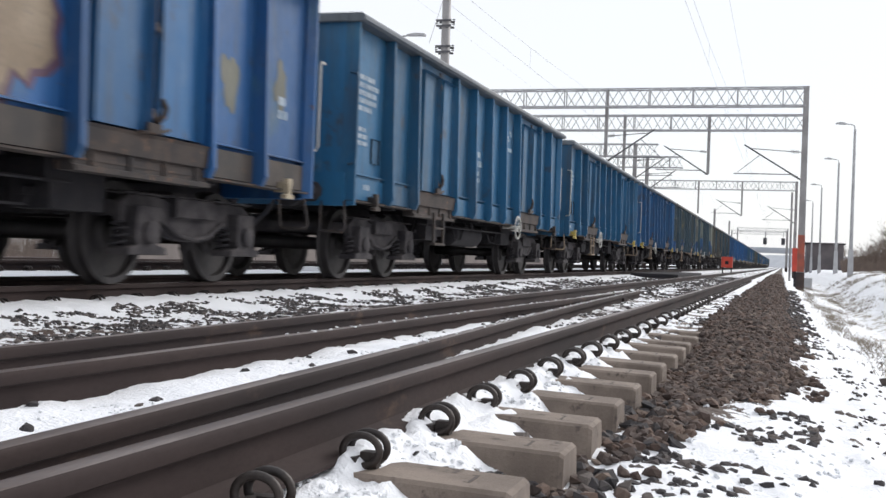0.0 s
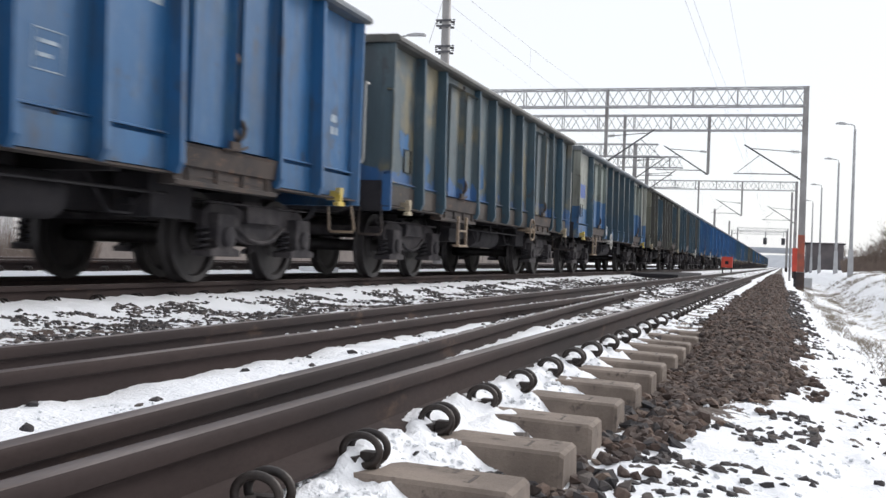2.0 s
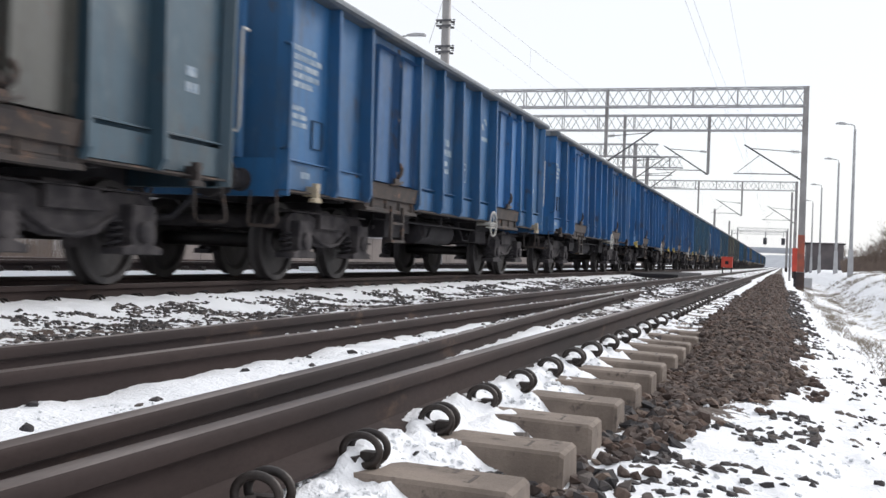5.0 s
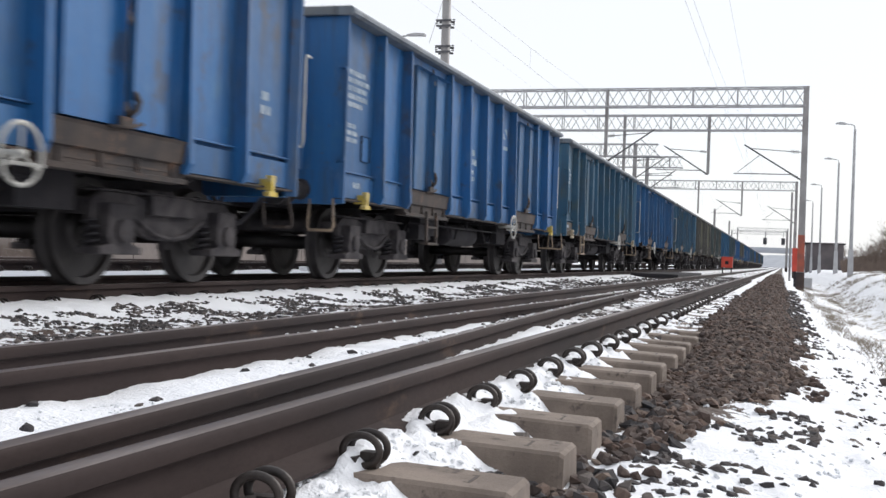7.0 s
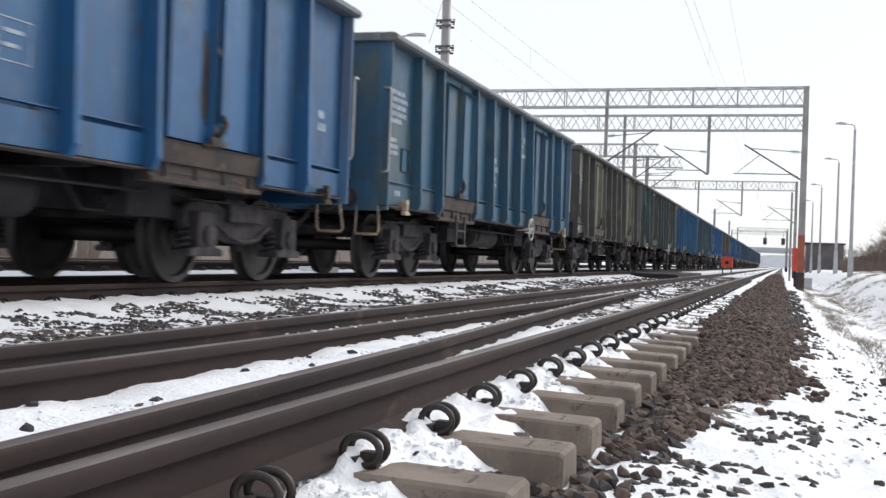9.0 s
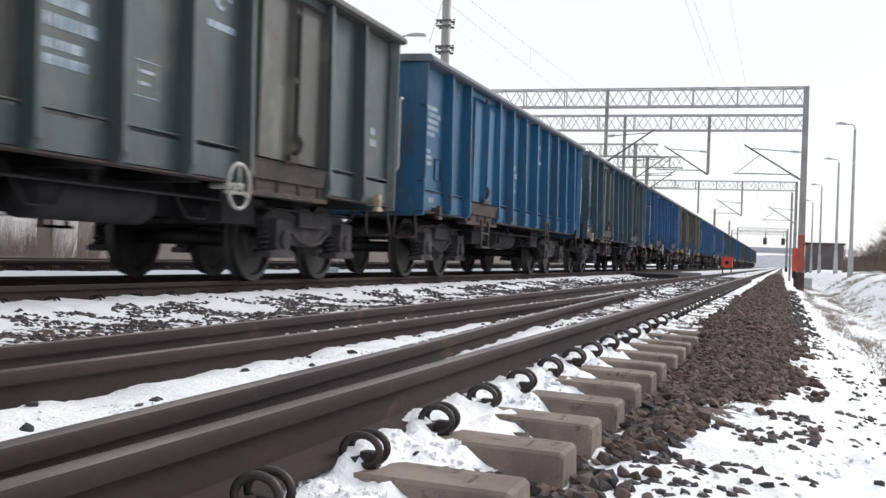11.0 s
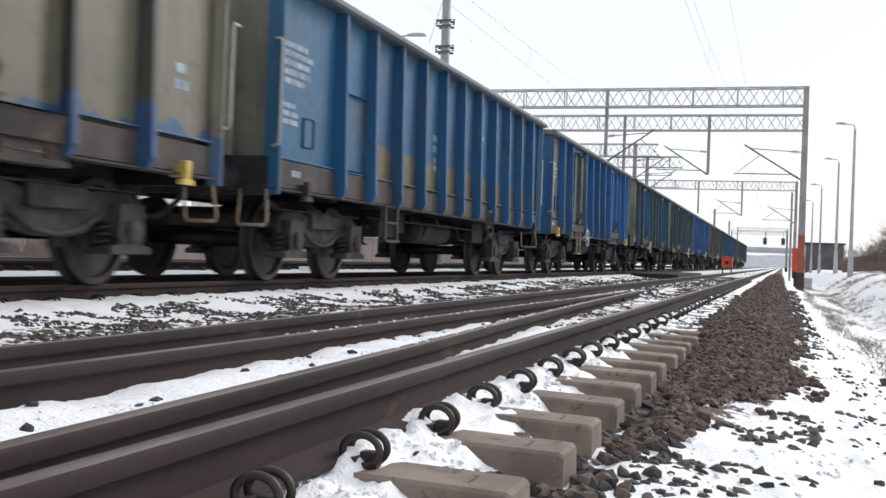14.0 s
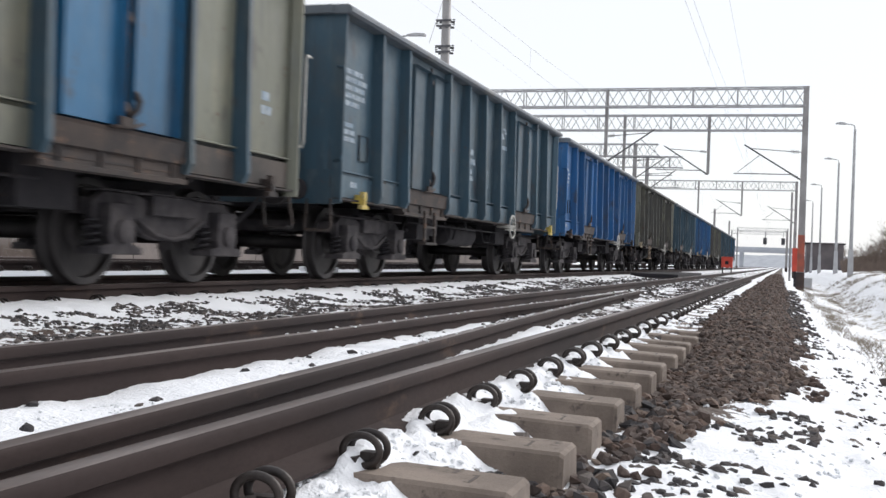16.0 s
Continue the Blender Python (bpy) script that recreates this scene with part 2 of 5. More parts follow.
def lathe(bm, outline, centre, seg=32, axis="x"):
    """A body turned round an axis along x or z through centre: outline of (along, radius)."""
    c = Vector(centre)
    rings = []
    for a, r in outline:
        ring = []
        for j in range(seg):
            t = 2 * math.pi * j / seg
            off = (a, r * math.cos(t), r * math.sin(t)) if axis == "x" else (r * math.cos(t), r * math.sin(t), a)
            ring.append(bm.verts.new(c + Vector(off)))
        rings.append(ring)
    faces = []
    for a, b in zip(rings, rings[1:]):
        faces += [bm.faces.new((a[j], a[(j + 1) % seg], b[(j + 1) % seg], b[j])) for j in range(seg)]
    faces += [bm.faces.new(rings[0]), bm.faces.new(rings[-1][::-1])]
    bmesh.ops.recalc_face_normals(bm, faces=faces)
    return bm


def bevelled(bm, width, segments=1):
    bmesh.ops.bevel(bm, geom=[e for e in bm.edges if len(e.link_faces) == 2 and e.calc_face_angle(0) > 0.6], offset=width, segments=segments, affect="EDGES", profile=0.6)
    return bm


def mesh_of(name, bm, *mats):
    me = bpy.data.meshes.new(name)
    bm.to_mesh(me)
    bm.free()
    for m in mats:
        me.materials.append(m)
    return me


def part(name, bm, material, parent, label=""):
    ob = new(name, mesh_of(name, bm, material))
    ob.parent = parent
    return tagged(ob, label)


def thing(name, bm, material, label, category, group="", kind=""):
    return tagged(new(name, mesh_of(name, bm, material) if bm else None), label, category, group, kind)


def raw(name, verts, faces, *mats):
    me = bpy.data.meshes.new(name)
    me.from_pydata(verts, [], faces)
    for m in mats:
        me.materials.append(m)
    me.update()
    return me


def B():
    return bmesh.new()

# ---- the coal wagons ----
TOP = 3.155             # underside of the top rail, over the body's datum
RAIL_Z = 0.020          # top of the rails on which the train runs
DROP = 0.037            # height of the bodies over their bogies above the usual
TRAIN_X = -6.466        # centre of that track
PITCH = 14.04           # length of a wagon over its buffers
BAYS = (0.0, 1.25, 2.30, 4.25, 5.35, 6.40, 7.45, 8.55, 10.50, 11.55, 12.80)
DOORS = (2, 7)          # bays that hold a pair of doors
LONG_BAYS = (0.0, 1.90, 4.15, 5.40, 6.65, 7.90, 9.15, 10.40, 12.50, 14.25)
ONE_DOOR_BAYS = (0.0, 1.25, 2.30, 4.25, 5.32, 6.39, 7.46, 8.53, 9.60, 10.67, 11.74, 12.80)
CLOSE_BAYS = (0.0, 1.70, 2.70, 3.71, 4.72, 5.73, 6.74, 7.75, 8.76, 9.77, 10.78, 11.79, 12.80)


def side(bm_fn, s):
    """Runs a drawing in which x is the distance from the wagon's middle, on the side s."""
    bm = bm_fn(B())
    if s < 0:
        bmesh.ops.rotate(bm, verts=bm.verts, cent=(0, 0, 0), matrix=Matrix.Rotation(math.pi, 3, "Z"))
    return bm


def rib_shape(y):
    def draw(bm):
        # a pressed hat section, deeper on its lower half
        prof = [(TOP, 1.440), (2.20, 1.456), (1.75, 1.466), (1.28, 1.478), (1.05, 1.486), (0.955, 1.440)]
        for (za, xa), (zb, xb) in zip(prof, prof[1:]):
            prism(bm, [(1.30, y - 0.036), (xa, y - 0.036), (xa, y + 0.030), (1.30, y + 0.050)], "z", za, zb,
                  [(1.30, y - 0.036), (xb, y - 0.036), (xb, y + 0.030), (1.30, y + 0.050)])
        return bm
    return draw


def panel_shape(y0, y1):
    """The upper sheet, with a drip edge at its foot."""
    return lambda bm: prism(bm, [(1.285, 1.292), (1.360, 1.292), (1.360, 1.304), (1.30, 1.322), (1.30, TOP), (1.285, TOP)], "y", y0, y1)


def plate_shape(y0, y1):
    """The thicker plate below the seam."""
    return lambda bm: prism(bm, [(1.285, 0.985), (1.338, 0.985), (1.338, 1.255), (1.285, 1.255)], "y", y0, y1)


def door_shape(y0, y1):
    """A door leaf with a raised frame round a sunk sheet."""
    def draw(bm):
        box(bm, 1.290, 1.472, y0, y1, 1.25, TOP - 0.16)
        bm.faces.ensure_lookup_table()
        front = max(bm.faces, key=lambda f: f.calc_center_median().x)
        bmesh.ops.inset_region(bm, faces=[front], thickness=0.06)
        bmesh.ops.inset_region(bm, faces=[front], thickness=0.012, depth=-0.080)
        return bm
    return draw


def make_wagon(bays=BAYS, doors=DOORS, hatch=None):
    w = tagged(new("coal_wagon"), "blue steel open coal wagon with ribbed sides", "railway wagon", "wagons of the freight train")
    L = bays[-1] / 2
    part("floor", box(B(), -1.285, 1.285, -L + 0.02, L - 0.02, 1.10, 1.18), UNDER, w, "grimy steel floor")
    bm = B()
    for s in (-1, 1):
        box(bm, s * 0.28 - 0.05, s * 0.28 + 0.05, -L, L, 0.86, 1.10)
        box(bm, s * 0.28 - 0.05, s * 0.28 + 0.05, -4.0, 4.0, 0.62, 0.86)
        box(bm, s * 1.20 - 0.06, s * 1.20 + 0.06, -L, L, 0.98, 1.10)
    for y in (-4.5, -3.0, -1.5, 0.0, 1.5, 3.0, 4.5):
        box(bm, -1.25, 1.25, y - 0.06, y + 0.06, 0.92, 1.095)
    part("underframe", bm, UNDER, w, "dark grimy underframe")
    for s in (1, -1):
        for i, (a, b) in enumerate(zip(bays, bays[1:])):
            y0, y1 = a - L + 0.004, b - L - 0.004
            if i in doors:
                mid = (y0 + y1) / 2
                part("lintel", side(lambda bm: box(bm, 1.285, 1.335, y0, y1, TOP - 0.15, TOP), s), PAINTS["blue"], w)
                for d0, d1 in ((y0 + 0.13, mid - 0.06), (mid + 0.06, y1 - 0.19)):
                    part("door", side(door_shape(d0, d1), s), PAINTS["blue"], w)
                part("door_post", side(lambda bm: box(box(box(bm, 1.285, 1.345, y0, y0 + 0.126, 1.237, TOP - 0.152), 1.285, 1.345, y1 - 0.186, y1, 1.237, TOP - 0.152), 1.285, 1.375, mid - 0.057, mid + 0.057, 1.237, TOP - 0.152), s), PAINTS["blue"], w)

                def bar(bm):
                    tube(bm, [(1.425, mid, 1.24), (1.425, mid, TOP - 0.08)], 0.018)
                    for z in (1.40, 2.12, 2.86):
                        tube(bm, [(1.425, mid, z - 0.05), (1.425, mid, z + 0.05)], 0.034)
                        box(bm, 1.40, 1.458, mid - 0.04, mid + 0.04, z - 0.022, z + 0.022)
                    for a0 in (y0 + 0.085, y1 - 0.13):
                        for z in (1.45, 2.20, 2.85):
                            tube(bm, [(1.40, a0, z - 0.06), (1.40, a0, z + 0.06)], 0.028)
                    return bm
                # coloured dark to carry the shade between the two leaves
                part("lock_bar", side(bar, s), RUST_AND_SHADE, w, "worn lock bar darkened for the shaded door gap")

                def latch(bm):
                    tube(bm, [(1.455, mid + 0.03, 1.34), (1.48, mid + 0.10, 1.40), (1.48, mid + 0.13, 1.47), (1.46, mid + 0.09, 1.54)], 0.030)
                    box(bm, 1.44, 1.475, mid - 0.10, mid + 0.09, 1.26, 1.33)
                    return tube(bm, [(1.46, mid - 0.24, 1.235), (1.475, mid + 0.06, 1.255), (1.475, mid + 0.20, 1.30)], 0.016)
                part("latch", side(latch, s), RUST_AND_SHADE, w, "worn latch handle")

                def sill(bm):
                    prism(bm, [(1.25, 0.865), (1.425, 0.865), (1.425, 0.905), (1.395, 0.915), (1.395, 1.025), (1.425, 1.04), (1.445, 1.205), (1.455, 1.235), (1.25, 1.235)], "y", y0 - 0.02, y1 + 0.02)
                    for q in range(4):
                        yq = y0 + 0.2 + q * (y1 - y0 - 0.4) / 3
                        box(bm, 1.39, 1.420, yq - 0.012, yq + 0.012, 0.907, 1.035)
                    return bm
                part("door_sill", side(sill, s), RUST_AND_SHADE, w, "rusty brown door sill")
            else:
                part("side_panel", side(panel_shape(y0, y1), s), PAINTS["blue"], w)
                part("lower_plate", side(plate_shape(y0, y1), s), PAINTS["blue"], w)
        if hatch is not None:
            h0, h1 = bays[hatch] - L + 0.10, bays[hatch + 1] - L - 0.10

            def flap(bm):
                box(bm, 1.301, 1.372, h0, h1, 1.32, 2.25)
                front = max(bm.faces, key=lambda f: f.calc_center_median().x)
                bmesh.ops.inset_region(bm, faces=[front], thickness=0.06)
                bmesh.ops.inset_region(bm, faces=[front], thickness=0.012, depth=-0.055)
                return bm
            part("hatch_door", side(flap, s), PAINTS["blue"], w)
        for y in bays[1:-1]:
            part("rib", side(rib_shape(y - L), s), PAINTS["blue"], w)
        part("side_sill", side(lambda bm: prism(bm, [(1.22, 0.95), (1.40, 0.95), (1.40, 0.968), (1.24, 0.968), (1.24, 1.09), (1.22, 1.09)], "y", -L, L), s), RUST_AND_SHADE, w, "rusty side sill")
        part("top_rail", side(lambda bm: prism(bm, [(1.27, TOP + 0.002), (1.46, TOP + 0.002), (1.505, TOP + 0.025), (1.505, TOP + 0.065), (1.46, TOP + 0.11), (1.27, TOP + 0.11)], "y", -L - 0.05, L + 0.05), s), PAINTS["blue"], w)

        def wheel(bm):
            c = Vector((1.53, 1.80, 0.91))
            tube(bm, [c + Vector((0, 0.215 * math.cos(t), 0.215 * math.sin(t))) for t in (2 * math.pi * k / 24 for k in range(24))], 0.017, 6, True)
            for k in range(3):
                t = math.pi / 2 + 2 * math.pi * k / 3
                tube(bm, [c, c + Vector((0, 0.21 * math.cos(t), 0.21 * math.sin(t)))], 0.012, 6)
            tube(bm, [c + Vector((-0.30, 0, 0)), c + Vector((0.03, 0, 0))], 0.030, 8)
            box(bm, 1.40, 1.46, c.y - 0.05, c.y + 0.34, c.z - 0.07, c.z - 0.045)
            return bm
        part("handwheel", side(wheel, s), HAND_WHITE, w, "pale brake handwheel with three spokes")

        def stairs(bm):
            for y in (-3.23, -2.77):
                box(bm, 1.42, 1.455, y - 0.028, y + 0.028, 0.50, 0.96)
            box(bm, 1.36, 1.475, -3.26, -2.74, 0.47, 0.505)
            box(bm, 1.415, 1.46, -3.20, -2.80, 0.715, 0.745)
            return bm
        part("step_ladder", side(stairs, s), LADDER, w, "worn pale step ladder")
        for e in (-1, 1):
            def hand(bm):
                if e > 0:
                    return tube(bm, [(1.24, L, 1.46), (1.38, L + 0.15, 1.46), (1.39, L + 0.17, 1.52), (1.39, L + 0.17, 2.42), (1.39, L + 0.20, 2.47), (1.36, L + 0.36, 2.48)], 0.015, 6)
                return tube(bm, [(1.33, -L, 1.40), (1.43, -L - 0.05, 1.42), (1.44, -L - 0.05, 1.50), (1.44, -L - 0.05, 2.46), (1.43, -L - 0.05, 2.52), (1.33, -L, 2.53)], 0.015, 6)
            part("handrail", side(hand, s), HAND_WHITE, w, "pale bent handrail")

            def foot(bm):
                y = e * (L + 0.02)
                tube(bm, [(1.30, y, 0.95), (1.34, y + e * 0.05, 0.62), (1.32, y + e * 0.06, 0.57), (1.02, y + e * 0.06, 0.57), (1.0, y + e * 0.05, 0.62), (1.0, y, 0.95)], 0.016, 6)
                return box(bm, 1.04, 1.30, y + e * 0.06 - 0.05, y + e * 0.06 + 0.05, 0.565, 0.588)
            part("foot_step", side(foot, s), RUST_AND_SHADE, w, "bent foot step")

            def hook(bm):
                y = e * (L - 0.68)
                out = [(-0.045, 1.075), (0.045, 1.075), (0.048, 1.02), (0.030, 0.98), (0.030, 0.915), (0.092, 0.90), (0.095, 0.862), (-0.095, 0.862), (-0.092, 0.90), (-0.030, 0.915), (-0.030, 0.98), (-0.048, 1.02)]
                prism(bm, [(y + u, v) for u, v in out], "x", 1.415, 1.475)
                return box(bm, 1.30, 1.416, y - 0.03, y + 0.03, 0.93, 1.04)
            part("lashing_bracket", side(hook, s), YELLOW, w, "yellow lashing bracket")
            part("corner_post", side(lambda bm: prism(bm, [(1.24, e * (L - 0.10)), (1.335, e * (L - 0.10)), (1.425, e * (L - 0.04)), (1.425, e * L), (1.24, e * L)], "z", 0.90, TOP), s), PAINTS["blue"], w)
        # notice frame beside the first corner
        def notice(bm):
            box(bm, 1.3005, 1.325, -L + 0.80, -L + 1.07, 1.48, 1.80)
            front = max(bm.faces, key=lambda f: f.calc_center_median().x)
            bmesh.ops.inset_region(bm, faces=[front], thickness=0.048)
            bmesh.ops.inset_region(bm, faces=[front], thickness=0.004, depth=-0.018)
            front.material_index = 1
            return bm
        part("notice_frame", side(notice, s), UNDER, w, "dark notice frame").data.materials.append(PAINTS["blue"])
    for e in (-1, 1):
        y = e * L
        bm = box(B(), -1.24, 1.24, min(y, y - e * 0.03), max(y, y - e * 0.03), 1.30, TOP)
        part("end_wall", bm, PAINTS["blue"], w)
        for x in (-0.78, 0.78):
            part("end_stanchion", prism(B(), [(x - 0.09, y), (x - 0.05, y + e * 0.055), (x + 0.05, y + e * 0.055), (x + 0.09, y)], "z", 1.305, TOP), PAINTS["blue"], w)
        part("end_top_rail", box(B(), -1.27, 1.27, min(y - e * 0.06, y + e * 0.07), max(y - e * 0.06, y + e * 0.07), TOP + 0.004, TOP + 0.108), PAINTS["blue"], w)
        part("headstock", bevelled(box(B(), -1.30, 1.30, min(y - e * 0.1, y + e * 0.03), max(y - e * 0.1, y + e * 0.03), 0.89, 1.30), 0.015), PAINTS["blue"], w)
        for x in (-0.875, 0.875):
            bm = B()
            lathe(bm, [(0.03, 0.13), (0.10, 0.12), (0.12, 0.095), (0.40, 0.095), (0.42, 0.07), (0.50, 0.07)], (0, 0, 0), 16, "z")
            buf = part("buffer", bm, UNDER, w, "dark greasy buffer")
            head = B()
            lathe(head, [(0.50, 0.12), (0.52, 0.22), (0.545, 0.225), (0.565, 0.15)], (0, 0, 0), 20, "z")
            buf.matrix_local = Matrix.Translation((x, y, 1.06)) @ Matrix.Rotation(-e * math.pi / 2, 4, "X")
            part("buffer_head", head, WHEEL, buf)
        bm = B()
        tube(bm, [(0, y, 1.05), (0, y + e * 0.30, 1.05), (0, y + e * 0.42, 1.10), (0, y + e * 0.48, 1.02)], 0.045)
        for dx in (-0.05, 0.05):
            tube(bm, [(dx, y + e * 0.40, 1.04), (dx, y + e * 0.50, 0.80), (dx, y + e * 0.615, 0.78)], 0.024, 6)
        part("coupling", bm, UNDER, w, "greasy screw coupling")
        bm = B()
        tube(bm, [(0.35, y, 0.95), (0.36, y + e * 0.2, 0.80), (0.30, y + e * 0.45, 0.62), (0.22, y + e * 0.61, 0.60)], 0.03, 6)
        part("brake_hose", bm, UNDER, w, "black rubber brake hose")
        bm = B()
        tube(bm, [(-0.55, y + e * 0.1, 2.62), (-0.15, y + e * 0.1, 2.62)], 0.015, 6)
        part("end_handrail", bm, HAND_WHITE, w)
    bm = B()
    tube(bm, [(0.75, -0.35, 0.70), (0.75, -0.30, 0.70), (0.75, 1.25, 0.70), (0.75, 1.30, 0.70)], 0.20, 16)
    part("air_tank", bm, UNDER, w, "black air tank")
    bm = B()
    tube(bm, [(-0.55, -1.2, 0.74), (-0.55, -0.5, 0.74)], 0.18, 14)
    tube(bm, [(-0.55, -0.5, 0.74), (-0.2, 0.6, 0.70), (-0.1, 3.3, 0.66)], 0.025, 6)
    tube(bm, [(-0.1, -3.3, 0.66), (-0.3, -1.2, 0.72)], 0.025, 6)
    part("brake_cylinder", bm, UNDER, w, "black brake cylinder and rods")
    # brake gear that hangs under the floor
    for x, y0, y1, z in ((0.82, -2.35, -1.75, 0.56), (0.70, -1.45, -0.95, 0.64), (0.85, 2.35, 3.05, 0.58), (-0.75, 0.9, 1.7, 0.60), (-0.80, -3.2, -2.4, 0.62)):
        bm = box(B(), x - 0.20, x + 0.20, y0, y1, z, 0.97)
        box(bm, x - 0.05, x + 0.05, y0 - 0.10, y1 + 0.10, z + 0.10, z + 0.16)
        part("brake_valve", bevelled(bm, 0.012), UNDER, w, "black brake valve")
    for y0, y1 in ((-3.6, -2.6), (-0.8, 0.1), (1.5, 2.5)):
        bm = tube(B(), [(0.95, y0, 0.93), (0.96, (2 * y0 + y1) / 3, 0.60), (0.96, (y0 + 2 * y1) / 3, 0.60), (0.95, y1, 0.93)], 0.014, 6)
        part("guard_loop", bm, UNDER, w)
    bm = B()
    tube(bm, [(1.05, -2.9, 0.80), (1.05, 2.6, 0.80)], 0.016, 6)
    for y in (-2.4, 0.2, 2.3):
        box(bm, 1.03, 1.07, y - 0.03, y + 0.03, 0.78, 0.99)
    part("brake_pipe", bm, UNDER, w)
    for y in (-L + 1.95, L - 1.95):
        make_bogie(w, y)
    # marks that cannot be read, as bars
    rng = random.Random(4)
    for s in (1, -1):
        def bars(bm):
            for y0, z0, rows, wide, high in ((-6.10, 2.52, 5, 0.62, 0.062), (-6.10, 1.86, 3, 0.26, 0.055), (-0.90, 2.06, 2, 0.66, 0.100), (-0.84, 1.74, 2, 0.56, 0.075), (-5.9, 1.12, 1, 0.3, 0.07), (5.72, 1.86, 2, 0.16, 0.09)):
                for r in range(rows):
                    y = y0
                    while y < y0 + wide * (1.0 if r % 2 else 0.8):
                        k = rng.choice((0.05, 0.09, 0.16))
                        lower = z0 < 1.2
                        x = 1.336 if lower else 1.301
                        box(bm, x, x + 0.004, y, y + k, z0 - r * high * 1.6, z0 - r * high * 1.6 + high)
                        y += k + 0.03
            for u0, u1, v0, v1 in ((0.36, 0.72, 1.56, 1.57), (0.36, 0.72, 1.86, 1.87), (0.36, 0.37, 1.57, 1.86), (0.71, 0.72, 1.57, 1.86), (0.42, 0.64, 1.76, 1.79), (0.42, 0.58, 1.66, 1.69)):
                box(bm, 1.301, 1.305, u0, u1, v0, v1)
            return bm
        tagged(part("markings", side(bars, s), MARKING, w, "faded white lettering bars"), kind="stuff")

        def emblem(bm):
            for turn in (0.0, math.pi):
                arc = [(0.17 - 0.012 * q, turn + 0.28 * q) for q in range(9)]
                rim = [(r * math.cos(t), r * math.sin(t)) for r, t in arc] + [((0.45 + 0.05 * q) * r * math.cos(t), (0.45 + 0.05 * q) * r * math.sin(t)) for q, (r, t) in reversed(list(enumerate(arc)))]
                prism(bm, [(1.77 + a, 2.68 + b) for a, b in rim], "x", 1.301, 1.305)
            return box(bm, 1.301, 1.305, 1.50, 2.02, 2.38, 2.45)
        part("emblem", side(emblem, s), MARKING, w, "faded white emblem")
    return w


def make_bogie(w, y):
    bm = B()
    for s in (-1, 1):
        # side frame with dropped spring seats beside each axle box and a cranked middle
        out = [(-1.16, 0.72), (-1.02, 0.80), (-0.55, 0.80), (-0.32, 0.74), (0.32, 0.74), (0.55, 0.80), (1.02, 0.80), (1.16, 0.72),
               (1.16, 0.56), (0.60, 0.56), (0.42, 0.44), (0.20, 0.40), (-0.20, 0.40), (-0.42, 0.44), (-0.60, 0.56), (-1.16, 0.56)]
        prism(bm, [(a, b) for a, b in out], "x", s * 0.97, s * 1.05)
        box(bm, s * 1.0 - 0.10, s * 1.0 + 0.10, -1.14, 1.14, 0.80, 0.82)
        box(bm, s * 1.0 - 0.11, s * 1.0 + 0.11, -0.36, 0.36, 0.62, 0.80)
        tube(bm, [(s * 1.07, -0.6, 0.60), (s * 1.08, -0.25, 0.45), (s * 1.08, 0.0, 0.42), (s * 1.08, 0.25, 0.45), (s * 1.07, 0.6, 0.60)], 0.022, 6)
        for a in (-0.9, 0.9):
            tube(bm, [(s * 0.76, a - math.copysign(0.56, a), 0.70), (s * 0.76, a - math.copysign(0.53, a), 0.30)], 0.03, 6)
            box(bm, s * 0.76 - 0.05, s * 0.76 + 0.05, a - math.copysign(0.50, a) - 0.03, a - math.copysign(0.50, a) + 0.03, 0.32, 0.60)
    box(bm, -0.97, 0.97, -0.22, 0.22, 0.60, 0.86)
    for a in (-1.12, 1.12):
        box(bm, -0.97, 0.97, a - 0.05, a + 0.05, 0.60, 0.74)
    g = part("bogie", bevelled(bm, 0.008), BOGIE, w, "dusty dark cast bogie")
    g.matrix_local = Matrix.Translation((0, y, -DROP))
    for a in (-0.9, 0.9):
        for s in (-1, 1):
            bm = B()
            prism(bm, [(a - 0.17, 0.70), (a + 0.17, 0.70), (a + 0.19, 0.42), (a + 0.16, 0.36), (a + 0.30, 0.33), (a + 0.30, 0.27), (a - 0.30, 0.27), (a - 0.30, 0.33), (a - 0.16, 0.36), (a - 0.19, 0.42)], "x", s * 0.93, s * 1.17)
            tube(bm, [(s * 1.16, a, 0.47), (s * 1.205, a, 0.47)], 0.10, 14)
            part("axle_box", bevelled(bm, 0.008), BOGIE, g, "grey dusty axle box")
            for b in (-0.262, 0.262):
                bm = B()
                tube(bm, [(s * 1.04 + 0.060 * math.cos(t), a + b + 0.060 * math.sin(t), 0.325 + 0.235 * t / (8 * math.pi)) for t in (8 * math.pi * k / 40 for k in range(41))], 0.013, 5)
                part("coil_spring", bm, UNDER, g)
        bm = B()
        tube(bm, [(-1.08, 0, 0), (1.08, 0, 0)], 0.085, 14)
        for s in (-1, 1):
            lathe(bm, [(s * 0.69, 0.10), (s * 0.69, 0.16), (s * 0.712, 0.34), (s * 0.68, 0.40), (s * 0.68, 0.485), (s * 0.705, 0.487), (s * 0.722, 0.463), (s * 0.815, 0.458), (s * 0.815, 0.40), (s * 0.765, 0.385), (s * 0.750, 0.18), (s * 0.80, 0.14), (s * 0.80, 0.10)], (0, 0, 0), 40)
        ws = part("wheelset", bm, WHEEL, g, "dark steel wheelset with worn treads")
        ws.matrix_local = Matrix.Translation((0, a, 0.46))


